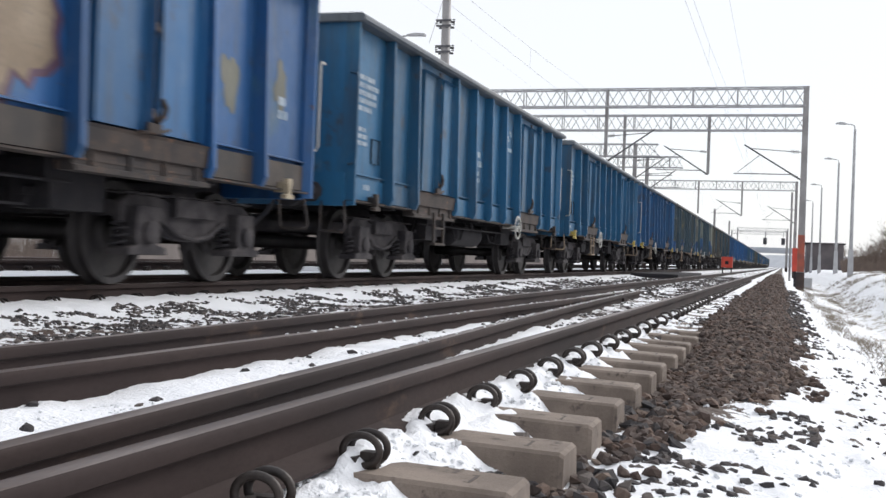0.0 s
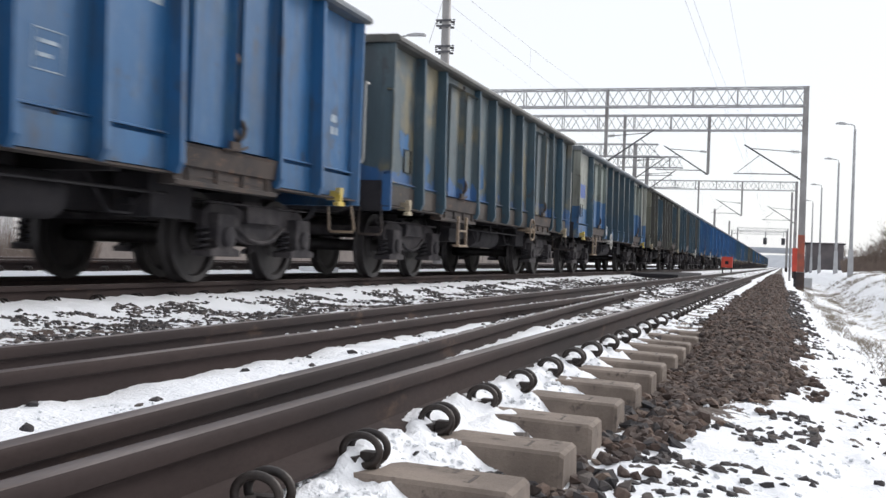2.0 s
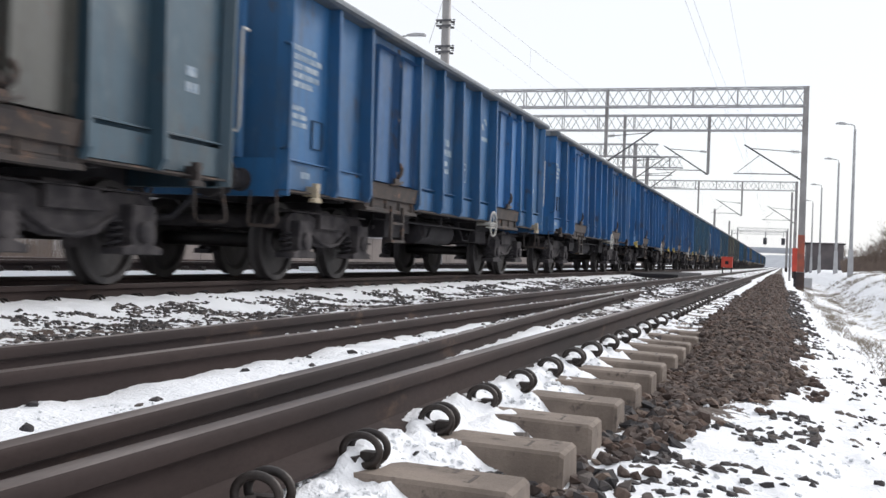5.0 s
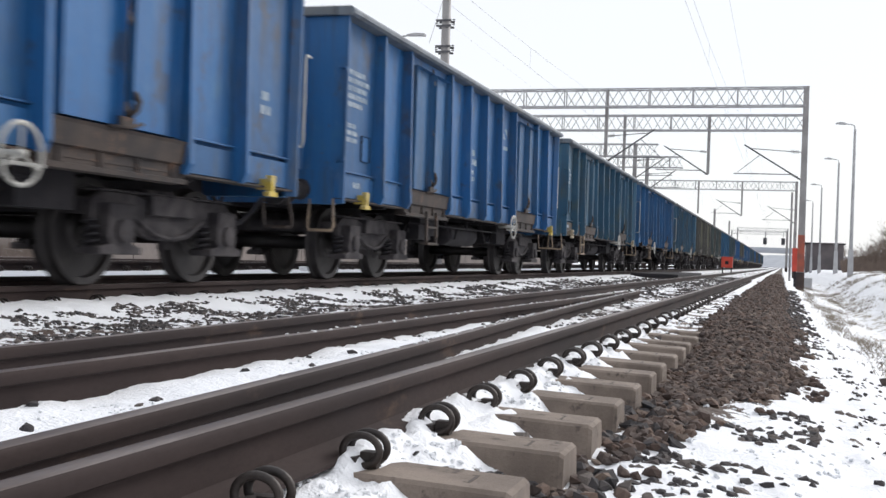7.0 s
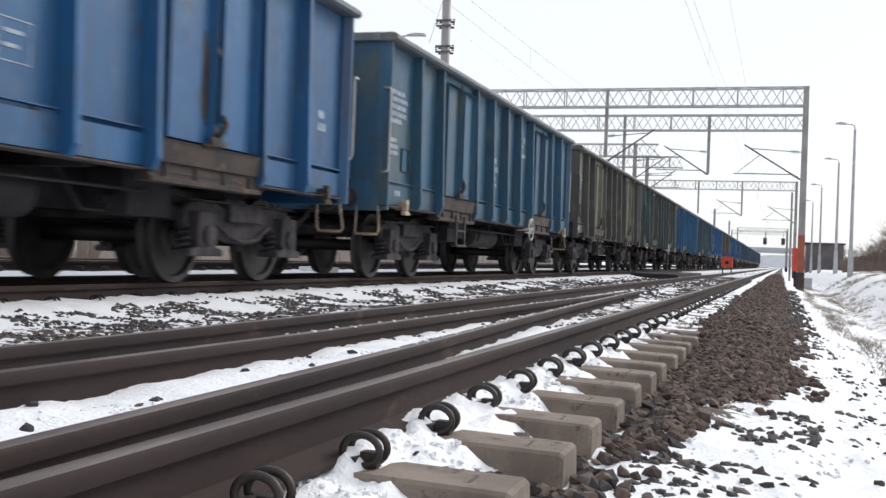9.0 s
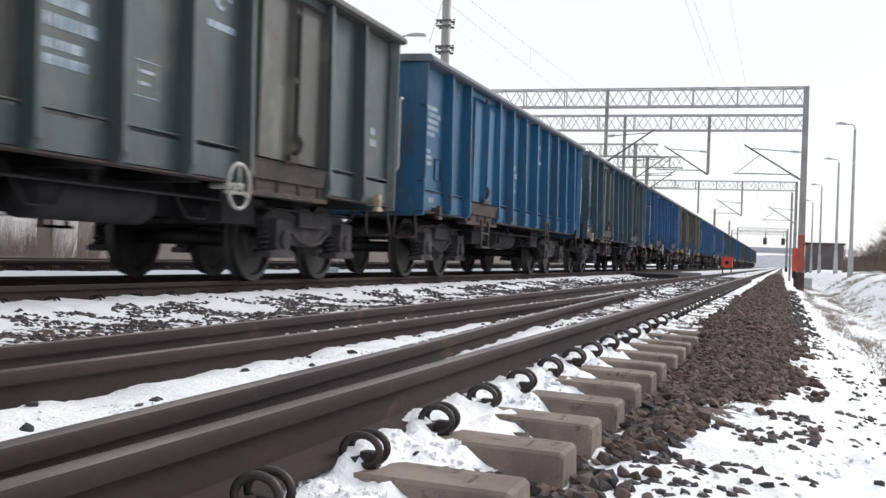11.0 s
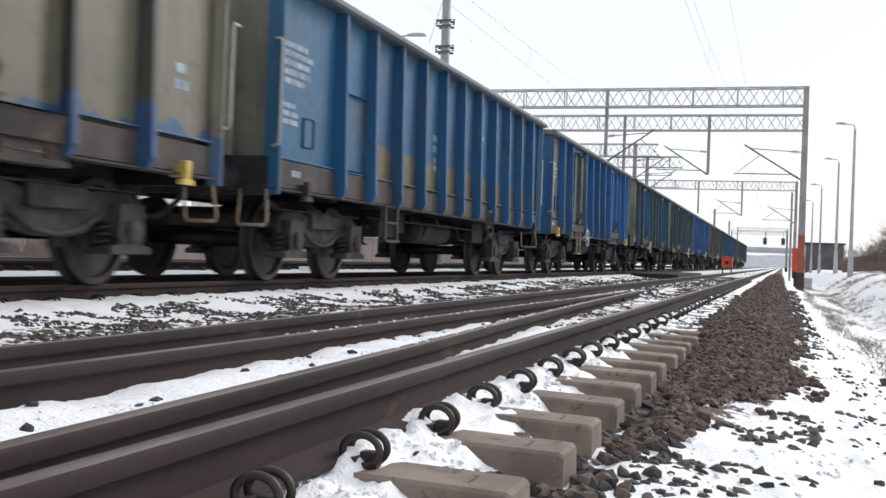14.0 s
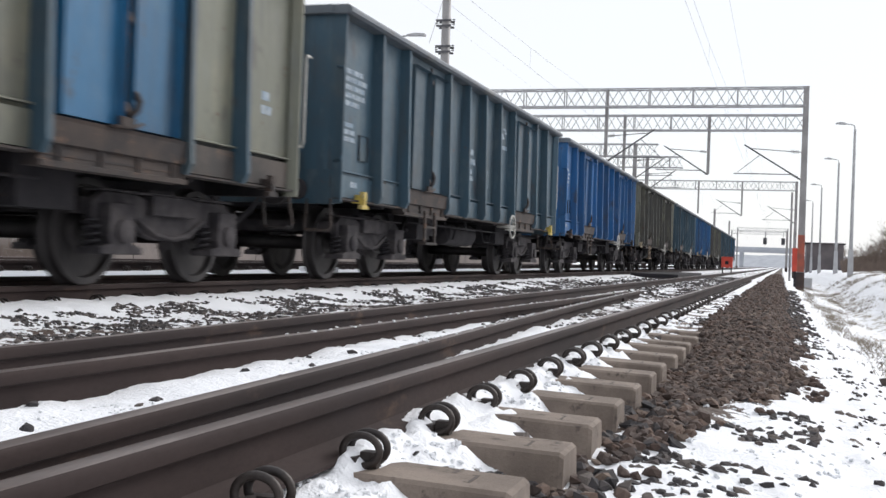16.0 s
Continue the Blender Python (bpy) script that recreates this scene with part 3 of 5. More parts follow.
# index in the train: coat, coat of some bays, label, own offset along the track
SERIES = {
    -11: ("patched", "blue", "bright blue open coal wagon with bare patches and spray paint"),
    -10: ("teal", "teal", "dull blue steel open coal wagon with ribbed sides"),
    -9: ("teal", "teal", "dull blue open coal wagon with pale lettering"),
    -8: ("blue", "blue", "blue open coal wagon with yellow brackets"),
    -7: ("brownblue", "brownblue", "weathered grey green coal wagon with blue foot"),
    -6: ("cream", "creamdoor", "cream coal wagon with a blue lower band"),
    -5: ("olive", "slate", "weathered olive grey open coal wagon"),
    -4: ("slate", "grey", "dull slate blue open coal wagon"),
    -3: ("blue", "vivid", "blue steel open coal wagon with ribbed sides"),
    -2: ("vivid", "vivid", "bright blue steel open coal wagon"),
    -1: ("vivid", "vivid", "bright blue open coal wagon with ribbed sides"),
    0: ("vivid", "blue", "bright blue open coal wagon with pale marks"),
    1: ("faded", "faded", "dull blue green open coal wagon with worn paint"),
    2: ("blue", "blue", "blue steel open coal wagon with ribbed sides"),
    3: ("faded", "faded", "dull blue green open coal wagon"),
    4: ("grey", "olive", "weathered grey open coal wagon with rust"),
    5: ("green", "grey", "green grey open coal wagon with worn paint"),
    6: ("teal", "teal", "blue steel open coal wagon with ribbed sides"),
    7: ("slate", "green", "slate grey open coal wagon"),
    8: ("vivid", "vivid", "bright blue open coal wagon with ribbed sides"),
    9: ("beigefoot", "beigefoot", "beige rusty open coal wagon with blue foot"),
    10: ("teal", "yellowfoot", "blue coal wagon with bare ochre patches below"),
    11: ("vivid", "green", "blue coal wagon with some bare beige bays"),
    12: ("beige", "teal", "grey beige coal wagon with blue doors"),
    13: ("slate", "slate", "slate blue open coal wagon"),
    14: ("vivid", "vivid", "bright blue steel open coal wagon"),
    15: ("olive", "grey", "brown olive weathered coal wagon"),
    16: ("slate", "slate", "slate blue weathered coal wagon"),
    17: ("blue", "vivid", "blue steel open coal wagon with ribbed sides"),
    18: ("grey", "olive", "weathered grey brown coal wagon"),
    19: ("slate", "slate", "slate blue weathered coal wagon"),
    20: ("slate", "teal", "slate blue open coal wagon at the train's tail"),
}
COATED = ("lintel", "door", "hatch_door", "door_post", "side_panel", "lower_plate", "rib", "top_rail", "corner_post", "end_wall", "end_stanchion", "end_top_rail", "headstock")
FRONT_AT_7 = 12.03      # front of wagon 0 at 7 s
SPEED = 20.30
SLACK = {-8: -0.12, -7: -0.24, -1: -0.05, 2: -0.14, 7: -0.08, 10: -0.05, 11: -0.10, 12: 0.14, 13: 0.10}   # slack in the couplings
YELLOW_HOOKS = (-9, -8, -6, -1, 0, 8, 9, 11, 13)
PALE_RAILS = (-9, -8, 2, 3, 8, 10, 11)
PALE_STEPS = (-9, -8, 0, 1, 2, 3, 8, 9, 10)
WAGONS = []
WHEEL_COATS = {-7: LADDER, -5: RUST_AND_SHADE, 6: RUST_AND_SHADE, 7: PAINTS["slate"], 10: RUST_AND_SHADE, 4: RUST_AND_SHADE}
END_COATS = {-6: "green", 10: "olive", 12: "grey", 9: "grey", 11: "blue"}
FRONT_WHEELS = (-11, -9, -8, -6, 2, 8, 9, 11, 12)
RIB_COATS = {-7: "slate", -6: "slate", -5: "grey", 9: "greyfoot", 10: "blue", 12: "slate", 15: "grey", 4: "grey"}


def train():
    usual, long_one, close_one = make_wagon(), None, None
    for i, (coat, other, words) in SERIES.items():
        if i == -6:
            w = make_wagon(LONG_BAYS, (1, 7))
        elif i == 6:
            w = make_wagon(ONE_DOOR_BAYS, (2,))
        elif i == 10:
            w = make_wagon(CLOSE_BAYS, (), 1)
        else:
            w = usual if not WAGONS else copy_thing(usual, Matrix())
        if i in (-7, -6):
            for o in [c for c in w.children if c.name.split(".")[0] in ("markings", "emblem")]:
                bpy.data.objects.remove(o)
        tagged(w, words)
        rng = random.Random(i + 50)
        for o in w.children:
            kind = o.name.split(".")[0]
            use = None
            if kind in COATED:
                low_y = min(v.co.y for v in o.data.vertices)
                second = kind == "door" or (kind == "side_panel" and rng.random() < 0.18)
                if i == 12:
                    second = kind == "door" or (kind == "side_panel" and -5.3 < low_y < -5.0)
                elif kind == "end_wall" and i in (-6, 12):
                    second = False
                elif i in (11, -6):
                    second = low_y < -2.2 and kind in ("door", "side_panel") if i == 11 else kind == "door"
                elif i == 10:
                    second = kind == "side_panel" and low_y > -3.9
                use = PAINTS[other if second else coat]
                if kind in ("top_rail", "end_top_rail"):
                    use = PAINTS["grey" if i in (-7, -5, 4, 5, 9, 12, 15) else "toprail"]
                elif kind == "rib" and i in RIB_COATS:
                    use = PAINTS[RIB_COATS[i]]
                # a dark coat puts the shade of the door gaps onto the posts
                if kind == "door_post":
                    use = RUST_AND_SHADE
                elif kind == "headstock" and i in (-7, -6, -5, 4, 7, 9, 10, 12, 15):
                    use = UNDER
                elif kind in ("end_wall", "end_stanchion") and i in END_COATS:
                    use = PAINTS[END_COATS[i]]
            elif kind == "lashing_bracket" and i not in YELLOW_HOOKS:
                use = HOOK_PALE if i % 2 else RUST_AND_SHADE
            elif kind == "handrail" and i not in PALE_RAILS and (o.data.vertices[0].co.x > 0) == (o.data.vertices[0].co.y < 0):
                use = PAINTS[coat]
            elif kind == "foot_step" and i in PALE_STEPS:
                use = LADDER
            elif kind == "handwheel":
                if i in FRONT_WHEELS:
                    near = o.data.vertices[0].co.x > 0
                    o.location = (0.0, -3.98 if near else 3.98, 0.0)
                else:
                    o.location = (0.0, 0.0, 0.0)
                use = WHEEL_COATS.get(i)
            elif kind == "step_ladder" and i in (1, -6) and o.data.vertices[0].co.x > 0:
                o.location = (0.0, -1.24 if i == 1 else -1.65, 0.0)
            elif kind == "step_ladder" and i not in (-9, -8, -7, -6, 2, 9, 11, 15):
                use = RUST_AND_SHADE
            if kind == "lower_plate" and (i in (9, 10) or (i in (-11, -7, 8, 1, 4, 7, 9, 11, 12, 15) and rng.random() < 0.8)):
                use = GRIME
            if o.data:
                o.material_slots[0].link = "OBJECT"
                o.material_slots[0].material = use or o.data.materials[0]
                if kind == "notice_frame":
                    o.material_slots[1].link = "OBJECT"
                    o.material_slots[1].material = PAINTS[coat]
        WAGONS.append((i, w))
    own_marks(dict(WAGONS))


def blot(bm, cy, cz, ry, rz, seed, x=1.301, thick=0.003, n=36):
    """A flat patch with an uneven edge on the side sheet."""
    rng = random.Random(seed)
    def reach(t):
        p = Vector((math.cos(t) * 1.3, math.sin(t) * 1.3, seed * 3.7))
        return 0.86 + 0.55 * noise.noise(p) + 0.22 * noise.noise(p * 3.1) + rng.uniform(-0.05, 0.05)
    out = []
    for k in range(n):
        t = 2 * math.pi * k / n
        out.append((cy + ry * reach(t) * math.cos(t), cz + rz * reach(t) * math.sin(t)))
    return prism(bm, out, "x", x, x + thick)


def own_marks(w):
    """Marks that only some wagons carry: spray paint, patches, cards and warning signs."""
    part("spray_patch", blot(B(), 1.40, 1.98, 0.72, 0.98, 1), PURPLE_SPRAY, w[-11], "dull purple spray paint edge")
    part("spray_patch", blot(B(), 1.36, 2.00, 0.67, 0.92, 1, 1.3042), TAN_SPRAY, w[-11], "tan spray painted blot")
    part("spray_patch", blot(B(), 4.65, 1.95, 0.18, 0.34, 3), PAINTS["olive"], w[-11], "bare olive patch")
    part("spray_patch", blot(B(), 5.75, 2.05, 0.14, 0.26, 4), PAINTS["olive"], w[-11], "bare olive patch")
    part("paint_patch", box(B(), 1.301, 1.304, -6.36, -5.62, 1.98, 2.34), BLUE_PATCH, w[-6], "fresh blue painted rectangle")
    for i, y, z in ((-6, 6.25, 1.36), (2, -5.75, 1.72), (6, 4.75, 1.48), (8, 4.9, 1.45), (-6, -2.0, 1.10)):
        x = 1.339 if z < 1.28 else 1.303
        part("label_card", box(B(), x, x + 0.004, y, y + 0.20, z, z + 0.27), CARD, w[i], "white label card")
    part("side_mark", box(B(), 1.301, 1.304, -4.80, -4.71, 2.02, 2.11), RED, w[-1], "small red mark")
    part("side_mark", box(B(), 1.301, 1.304, -2.35, -2.22, 2.46, 2.51), RED, w[-10], "small red mark")
    for i in (-8, -1, 0, 2):
        part("end_mark", box(B(), 0.50, 0.57, -6.407, -6.404, 1.78, 1.85), RED, w[i], "small red mark")
    for i in (8, -9, 13):
        front = -6.40 - 0.004
        part("warning_sign", prism(B(), [(0.25, 2.62), (0.55, 2.62), (0.40, 2.86)], "y", front - 0.003, front), YELLOW, w[i], "yellow warning triangle")
        part("end_mark", box(B(), 0.50, 0.58, front - 0.003, front, 1.72, 1.80), RED, w[i], "small red mark")
    for y, z, ry, rz, k in ((-0.6, 1.62, 0.1, 0.16, 11), (1.35, 1.75, 0.12, 0.3, 12), (1.55, 2.6, 0.2, 0.14, 13), (0.45, 1.8, 0.2, 0.26, 14)):
        part("bare_patch", blot(B(), y, z, ry, rz, k), PAINTS["beige"], w[11], "bare ochre patch")
    part("bare_patch", blot(B(), -5.75, 1.44, 0.46, 0.13, 61), PAINTS["blue"], w[9], "blue paint left on the sheet")
    part("bare_patch", blot(B(), 1.3, 1.9, 0.05, 0.5, 62), RUST_AND_SHADE, w[9], "brown rust run")
    for y, z, k in ((-5.6, 1.9, 31), (-4.6, 1.62, 32), (-1.5, 1.7, 33), (0.5, 2.1, 34), (2.8, 1.6, 35)):
        part("paint_patch", blot(B(), y, z, 0.24, 0.24, k), PAINTS["blue"], w[-7], "blue paint left on the sheet")
    for y, z, k in ((-5.75, 1.52, 41), (-1.6, 1.46, 42), (-0.45, 1.5, 43), (1.5, 1.44, 44), (5.7, 1.5, 45)):
        part("paint_patch", blot(B(), y, z, 0.26, 0.13, k), PAINTS["blue"], w[-5], "blue paint left on the sheet")
    for i, y, z, ry, rz, k in ((7, 3.3, 2.2, 0.10, 0.30, 71), (7, 4.0, 1.9, 0.07, 0.24, 72), (7, 2.7, 2.6, 0.12, 0.16, 73), (2, 3.0, 1.9, 0.08, 0.5, 74), (2, 4.05, 2.2, 0.06, 0.5, 75), (9, -2.0, 2.3, 0.07, 0.3, 78)):
        x = 1.394 if (i, y > 2) in ((7, True), (2, True)) else 1.301
        part("rust_patch", blot(B(), y, z, ry, rz, k, x, 0.002), RUST_AND_SHADE, w[i], "brown rust where the paint has flaked")
    for y, z, k in ((-1.2, 2.3, 51), (0.6, 2.5, 52), (1.6, 2.0, 53)):
        part("bare_patch", blot(B(), y, z, 0.18, 0.45, k), PAINTS["beige"], w[-5], "pale bare patch")


def motions():
    """The train rolls past at an even pace, its wheels turning with it."""
    for i, w in WAGONS:
        half, back = 6.40, 0.0
        if i == -6:
            half, back = 7.125, -1.62
        elif i < -6:
            back = -1.35
        y7 = FRONT_AT_7 + i * PITCH + half + back + SLACK.get(i, 0.0)
        walk(w, [(t, pose(TRAIN_X, y7 - SPEED * (t - 7.0), RAIL_Z + DROP)) for t in (0.0, 4.0, 8.0, 12.0, 16.0)])
    turning = {}
    for i, w in WAGONS:
        for o in w.children_recursive:
            if o.name.split(".")[0] == "wheelset":
                a = round(o.location.y, 2)
                if a not in turning:
                    walk(o, [(k / FPS, pose(0, a, 0.46, math.degrees(SPEED * k / FPS / 0.46) % 360)) for k in range(16 * FPS + 1)])
                    turning[a] = o.animation_data
                else:
                    o.rotation_mode = "QUATERNION"
                    o.animation_data_create()
                    o.animation_data.action = turning[a].action
                    o.animation_data.action_slot = turning[a].action_slot


train()

# ---- ground: one sheet, from the ballast beds to the horizon ----
PROFILE = ((-2500, -0.5), (-60, -0.4), (-16.5, -0.35), (-13.9, -0.35), (-12.6, -0.12), (-10.9, -0.10), (-10.1, -0.055), (-9.4, -0.06), (-8.6, -0.12), (-7.9, -0.17), (-5.80, -0.175), (-5.64, -0.090), (-5.2, -0.115), (-4.6, -0.19), (-3.7, -0.21), (-3.1, -0.18),
           (-2.85, -0.16), (-2.55, -0.125), (-2.0, -0.10), (-1.5, -0.115), (-1.28, -0.16), (-1.10, -0.155), (-1.02, -0.190), (-0.96, -0.200), (-0.78, -0.255), (-0.58, -0.30), (-0.10, -0.335), (0.10, -0.37), (0.60, -0.50), (1.10, -0.64), (1.75, -0.80),
           (2.25, -0.66), (2.9, -0.22), (3.5, 0.10), (5.0, 0.24), (12.0, 0.30), (60, 0.1), (2500, 0.1))
PROFILE_X, PROFILE_Z = zip(*PROFILE)


def ease(v, a, b):
    t = min(1.0, max(0.0, (v - a) / (b - a)))
    return t * t * (3 - 2 * t)


def lie(x, y):
    """Height of the ground without its small unevenness."""
    z = float(np.interp(x, PROFILE_X, PROFILE_Z))
    # further along, ballast and snow cover the sleepers' ends
    e = ease(y, 5.2, 11.0) * ease(x, -1.12, -0.98) * (1 - ease(x, -0.20, 0.15))
    level = -0.222 + 0.024 * ease(x, -0.66, -0.56) + 0.036 * ease(y, 6.5, 11) + 0.014 * ease(y, 16, 34)
    # the snow lies lower between the guard rails at their nearer end
    z -= 0.020 * ease(x, -2.45, -2.2) * (1 - ease(x, -1.62, -1.48)) * (1 - ease(y, 2.6, 5.4))
    return z * (1 - e) + e * level


def rough_lie(x, y):
    z = lie(x, y)
    d = math.hypot(x, y)
    p = Vector((x, y, 0.0))
    amp = 0.018 if -2.7 < x < -0.6 else 0.028
    if x > 0.3:
        amp = 0.05
        z += 0.16 * min(1.0, (x - 0.3) / 2.0) * (noise.noise(p * 0.35) + 0.4 * noise.noise(p * 1.1))
    z += amp * noise.noise(p * 4.0) + 0.45 * amp * noise.noise(p * 13.0)
    if y < 8.0 and -3.0 < x < 1.3:
        z += 0.006 * noise.noise(p * 31.0) + 0.008 * abs(noise.noise(p * 19.0))
    # snow heaped against the rail feet and into the clips
    if 0 < y < 40:
        for r in (-1.169, -2.676):
            z += 0.016 * math.exp(-((x - r) / 0.16) ** 2) * (0.6 + 0.8 * noise.noise(p * 3.0 + Vector((7, 0, 0))))
        k = (y - 2.732) / 0.6103
        z += (0.016 + 0.034 * noise.noise(p * 5.0)) * math.exp(-((x + 1.075) / 0.045) ** 2) * math.exp(-((k - round(k)) * 0.6103 / 0.11) ** 2)
        z -= 0.055 * (1 - ease(y, 2.35, 2.95)) * math.exp(-((x + 1.10) / 0.11) ** 2)
        # crumbled snow between the rail and the sleepers' ends
        if y < 12:
            c = math.exp(-((x + 1.02) / 0.15) ** 4)
            z += c * (0.034 * noise.noise(p * 8.0) + 0.026 * noise.noise(p * 17.0) + 0.018 * noise.noise(p * 33.0))
            # hollows between the sleepers' ends
            k = (y - 2.732) / 0.6103
            z -= 0.040 * ease(x, -0.96, -0.82) * (1 - ease(x, -0.60, -0.45)) * abs(math.sin(math.pi * k)) * (1 - ease(y, 7, 11))
    # a long low ridge where the snow has slipped against the guard rail
    z += 0.02 * noise.noise(p * 1.7) * ease(x, -2.3, -2.0) * (1 - ease(x, -1.6, -1.45))
    return z


def spread(parts):
    out = []
    for a, b, s in parts:
        out += list(np.arange(a, b - 1e-6, s))
    return out


def make_ground():
    xs = [-2500, -900, -300, -120, -60, -40, -25] + spread([(-18, -8.6, 0.3), (-8.6, -5.2, 0.2), (-5.2, -2.9, 0.07), (-2.9, -1.2, 0.04), (-1.2, -0.94, 0.02), (-0.94, 1.2, 0.035), (1.2, 4.0, 0.09), (4, 12, 0.5), (12, 40, 4)]) + [40, 60, 120, 300, 900, 2500]
    ys = [-2500, -600, -150, -40, -12, -4, 0] + spread([(0.5, 1.6, 0.2), (1.6, 7.0, 0.04), (7, 14, 0.1), (14, 40, 0.35), (40, 120, 2.0), (120, 400, 20)]) + [400, 600, 1000, 1800, 3500]
    verts = [(x, y, rough_lie(x, y)) for y in ys for x in xs]
    k = len(xs)
    faces = [(j * k + i, j * k + i + 1, (j + 1) * k + i + 1, (j + 1) * k + i) for j in range(len(ys) - 1) for i in range(k - 1)]
    me = raw("ground", verts, faces, ground_material())
    me.polygons.foreach_set("use_smooth", [True] * len(faces))
    return tagged(new("ground", me), "snow over dark ballast and a grassy ditch", "ground", kind="structure")


def ground_material():
    """Snow that lies thick or thin, stretch by stretch across the line, over brown ballast; dry grass shows through beyond the ditch."""
    m, n, l, bsdf = shader("snow_over_ballast")
    vec = coords(n, l)
    sep = n.new("ShaderNodeSeparateXYZ")
    l.new(vec, sep.inputs[0])
    bare = n.new("ShaderNodeValToRGB")
    bare.color_ramp.interpolation = "LINEAR"
    stops = ((-13, 0.3), (-10.2, 0.25), (-9.3, 0.1), (-8.1, 0.1), (-7.8, 0.85), (-5.75, 0.80), (-5.62, 0.05), (-5.2, 0.15), (-4.6, 0.46), (-3.4, 0.49), (-2.9, 0.40), (-2.6, 0.16), (-1.0, 0.22), (-0.80, 0.26), (-0.68, 0.38), (-0.60, 0.97), (-0.12, 0.97), (0.02, 0.46), (0.5, 0.34), (1.0, 0.35), (1.9, 0.46), (3.0, 0.36), (9.0, 0.40))
    e = bare.color_ramp.elements
    lo, hi = -13.0, 9.0
    for i, (x, v) in enumerate(stops):
        p = (x - lo) / (hi - lo)
        el = e[i] if i < 2 else e.new(p)
        el.position, el.color = p, (v, v, v, 1)
    fac = n.new("ShaderNodeMapRange")
    fac.inputs["From Min"].default_value, fac.inputs["From Max"].default_value = lo, hi
    sway = n.new("ShaderNodeMath")
    sway.operation, sway.inputs[1].default_value, sway.inputs[2].default_value = "MULTIPLY_ADD", 0.34, -0.17
    l.new(grain(n, l, vec, 1.9, 3.0), sway.inputs[0])
    moved = n.new("ShaderNodeMath")
    moved.operation = "ADD"
    l.new(sep.outputs["X"], moved.inputs[0])
    l.new(sway.outputs[0], moved.inputs[1])
    l.new(moved.outputs[0], fac.inputs["Value"])
    l.new(fac.outputs[0], bare.inputs["Fac"])
    # the nearer end of the bare shoulder is snowed over
    wob = n.new("ShaderNodeMath")
    wob.operation, wob.inputs[2].default_value = "MULTIPLY_ADD", -1.7
    wob.inputs[1].default_value = 3.4
    l.new(grain(n, l, vec, 4.5, 6.0, 0.7), wob.inputs[0])
    far_y = n.new("ShaderNodeMath")
    far_y.operation = "ADD"
    l.new(sep.outputs["Y"], far_y.inputs[0])
    l.new(wob.outputs[0], far_y.inputs[1])
    slant = n.new("ShaderNodeMath")
    slant.operation, slant.inputs[1].default_value = "MULTIPLY_ADD", -2.4
    l.new(sep.outputs["X"], slant.inputs[0])
    l.new(far_y.outputs[0], slant.inputs[2])
    near = step(n, l, slant.outputs[0], 5.3, 6.8)
    shoulder = calc(n, l, "MULTIPLY", step(n, l, sep.outputs["X"], -0.75, -0.60), calc(n, l, "SUBTRACT", 1.0, step(n, l, sep.outputs["X"], 0.10, 0.35)))
    cover = calc(n, l, "SUBTRACT", bare.outputs[0], calc(n, l, "MULTIPLY", calc(n, l, "MULTIPLY", calc(n, l, "SUBTRACT", 1.0, near), shoulder), 0.72))
    # the bed further along is only thinly snowed over, and so are the hollows between the sleepers' ends
    bed = calc(n, l, "MULTIPLY", step(n, l, sep.outputs["X"], -2.7, -2.5), calc(n, l, "SUBTRACT", 1.0, step(n, l, sep.outputs["X"], -1.20, -1.10)))
    cover = calc(n, l, "ADD", cover, calc(n, l, "MULTIPLY", calc(n, l, "MULTIPLY", bed, step(n, l, sep.outputs["Y"], 5.5, 10.0)), 0.28))
    ends = calc(n, l, "MULTIPLY", step(n, l, moved.outputs[0], -0.95, -0.84), calc(n, l, "SUBTRACT", 1.0, step(n, l, sep.outputs["X"], -0.62, -0.56)))
    cover = calc(n, l, "ADD", cover, calc(n, l, "MULTIPLY", calc(n, l, "MULTIPLY", ends, calc(n, l, "SUBTRACT", 1.0, step(n, l, sep.outputs["Y"], 6.0, 9.0))), 0.22))
    lumps = calc(n, l, "ADD", calc(n, l, "MULTIPLY", grain(n, l, vec, 2.3, 3.0), 0.5), calc(n, l, "MULTIPLY", grain(n, l, vec, 17.0, 4.0, 0.6), 0.5))
    diff = calc(n, l, "SUBTRACT", calc(n, l, "ADD", cover, 0.02), lumps)
    shown = step(n, l, calc(n, l, "ADD", diff, 0.0), 0.0, 0.03)
    stones = n.new("ShaderNodeTexVoronoi")
    stones.inputs["Scale"].default_value = 24.0
    l.new(vec, stones.inputs["Vector"])
    ballast = mix(n, l, grain(n, l, vec, 30.0), (0.032, 0.023, 0.019), (0.115, 0.078, 0.062))
    grass = mix(n, l, grain(n, l, vec, 22.0), (0.10, 0.075, 0.045), (0.33, 0.28, 0.19))
    earth = mix(n, l, step(n, l, sep.outputs["X"], 0.5, 1.3), ballast, grass)
    white = mix(n, l, grain(n, l, vec, 5.0, 5.0, 0.65), (0.86, 0.865, 0.89), (0.70, 0.715, 0.75))
    col = mix(n, l, shown, white, earth)
    l.new(col, bsdf.inputs["Base Color"])
    bsdf.inputs["Roughness"].default_value = 0.8
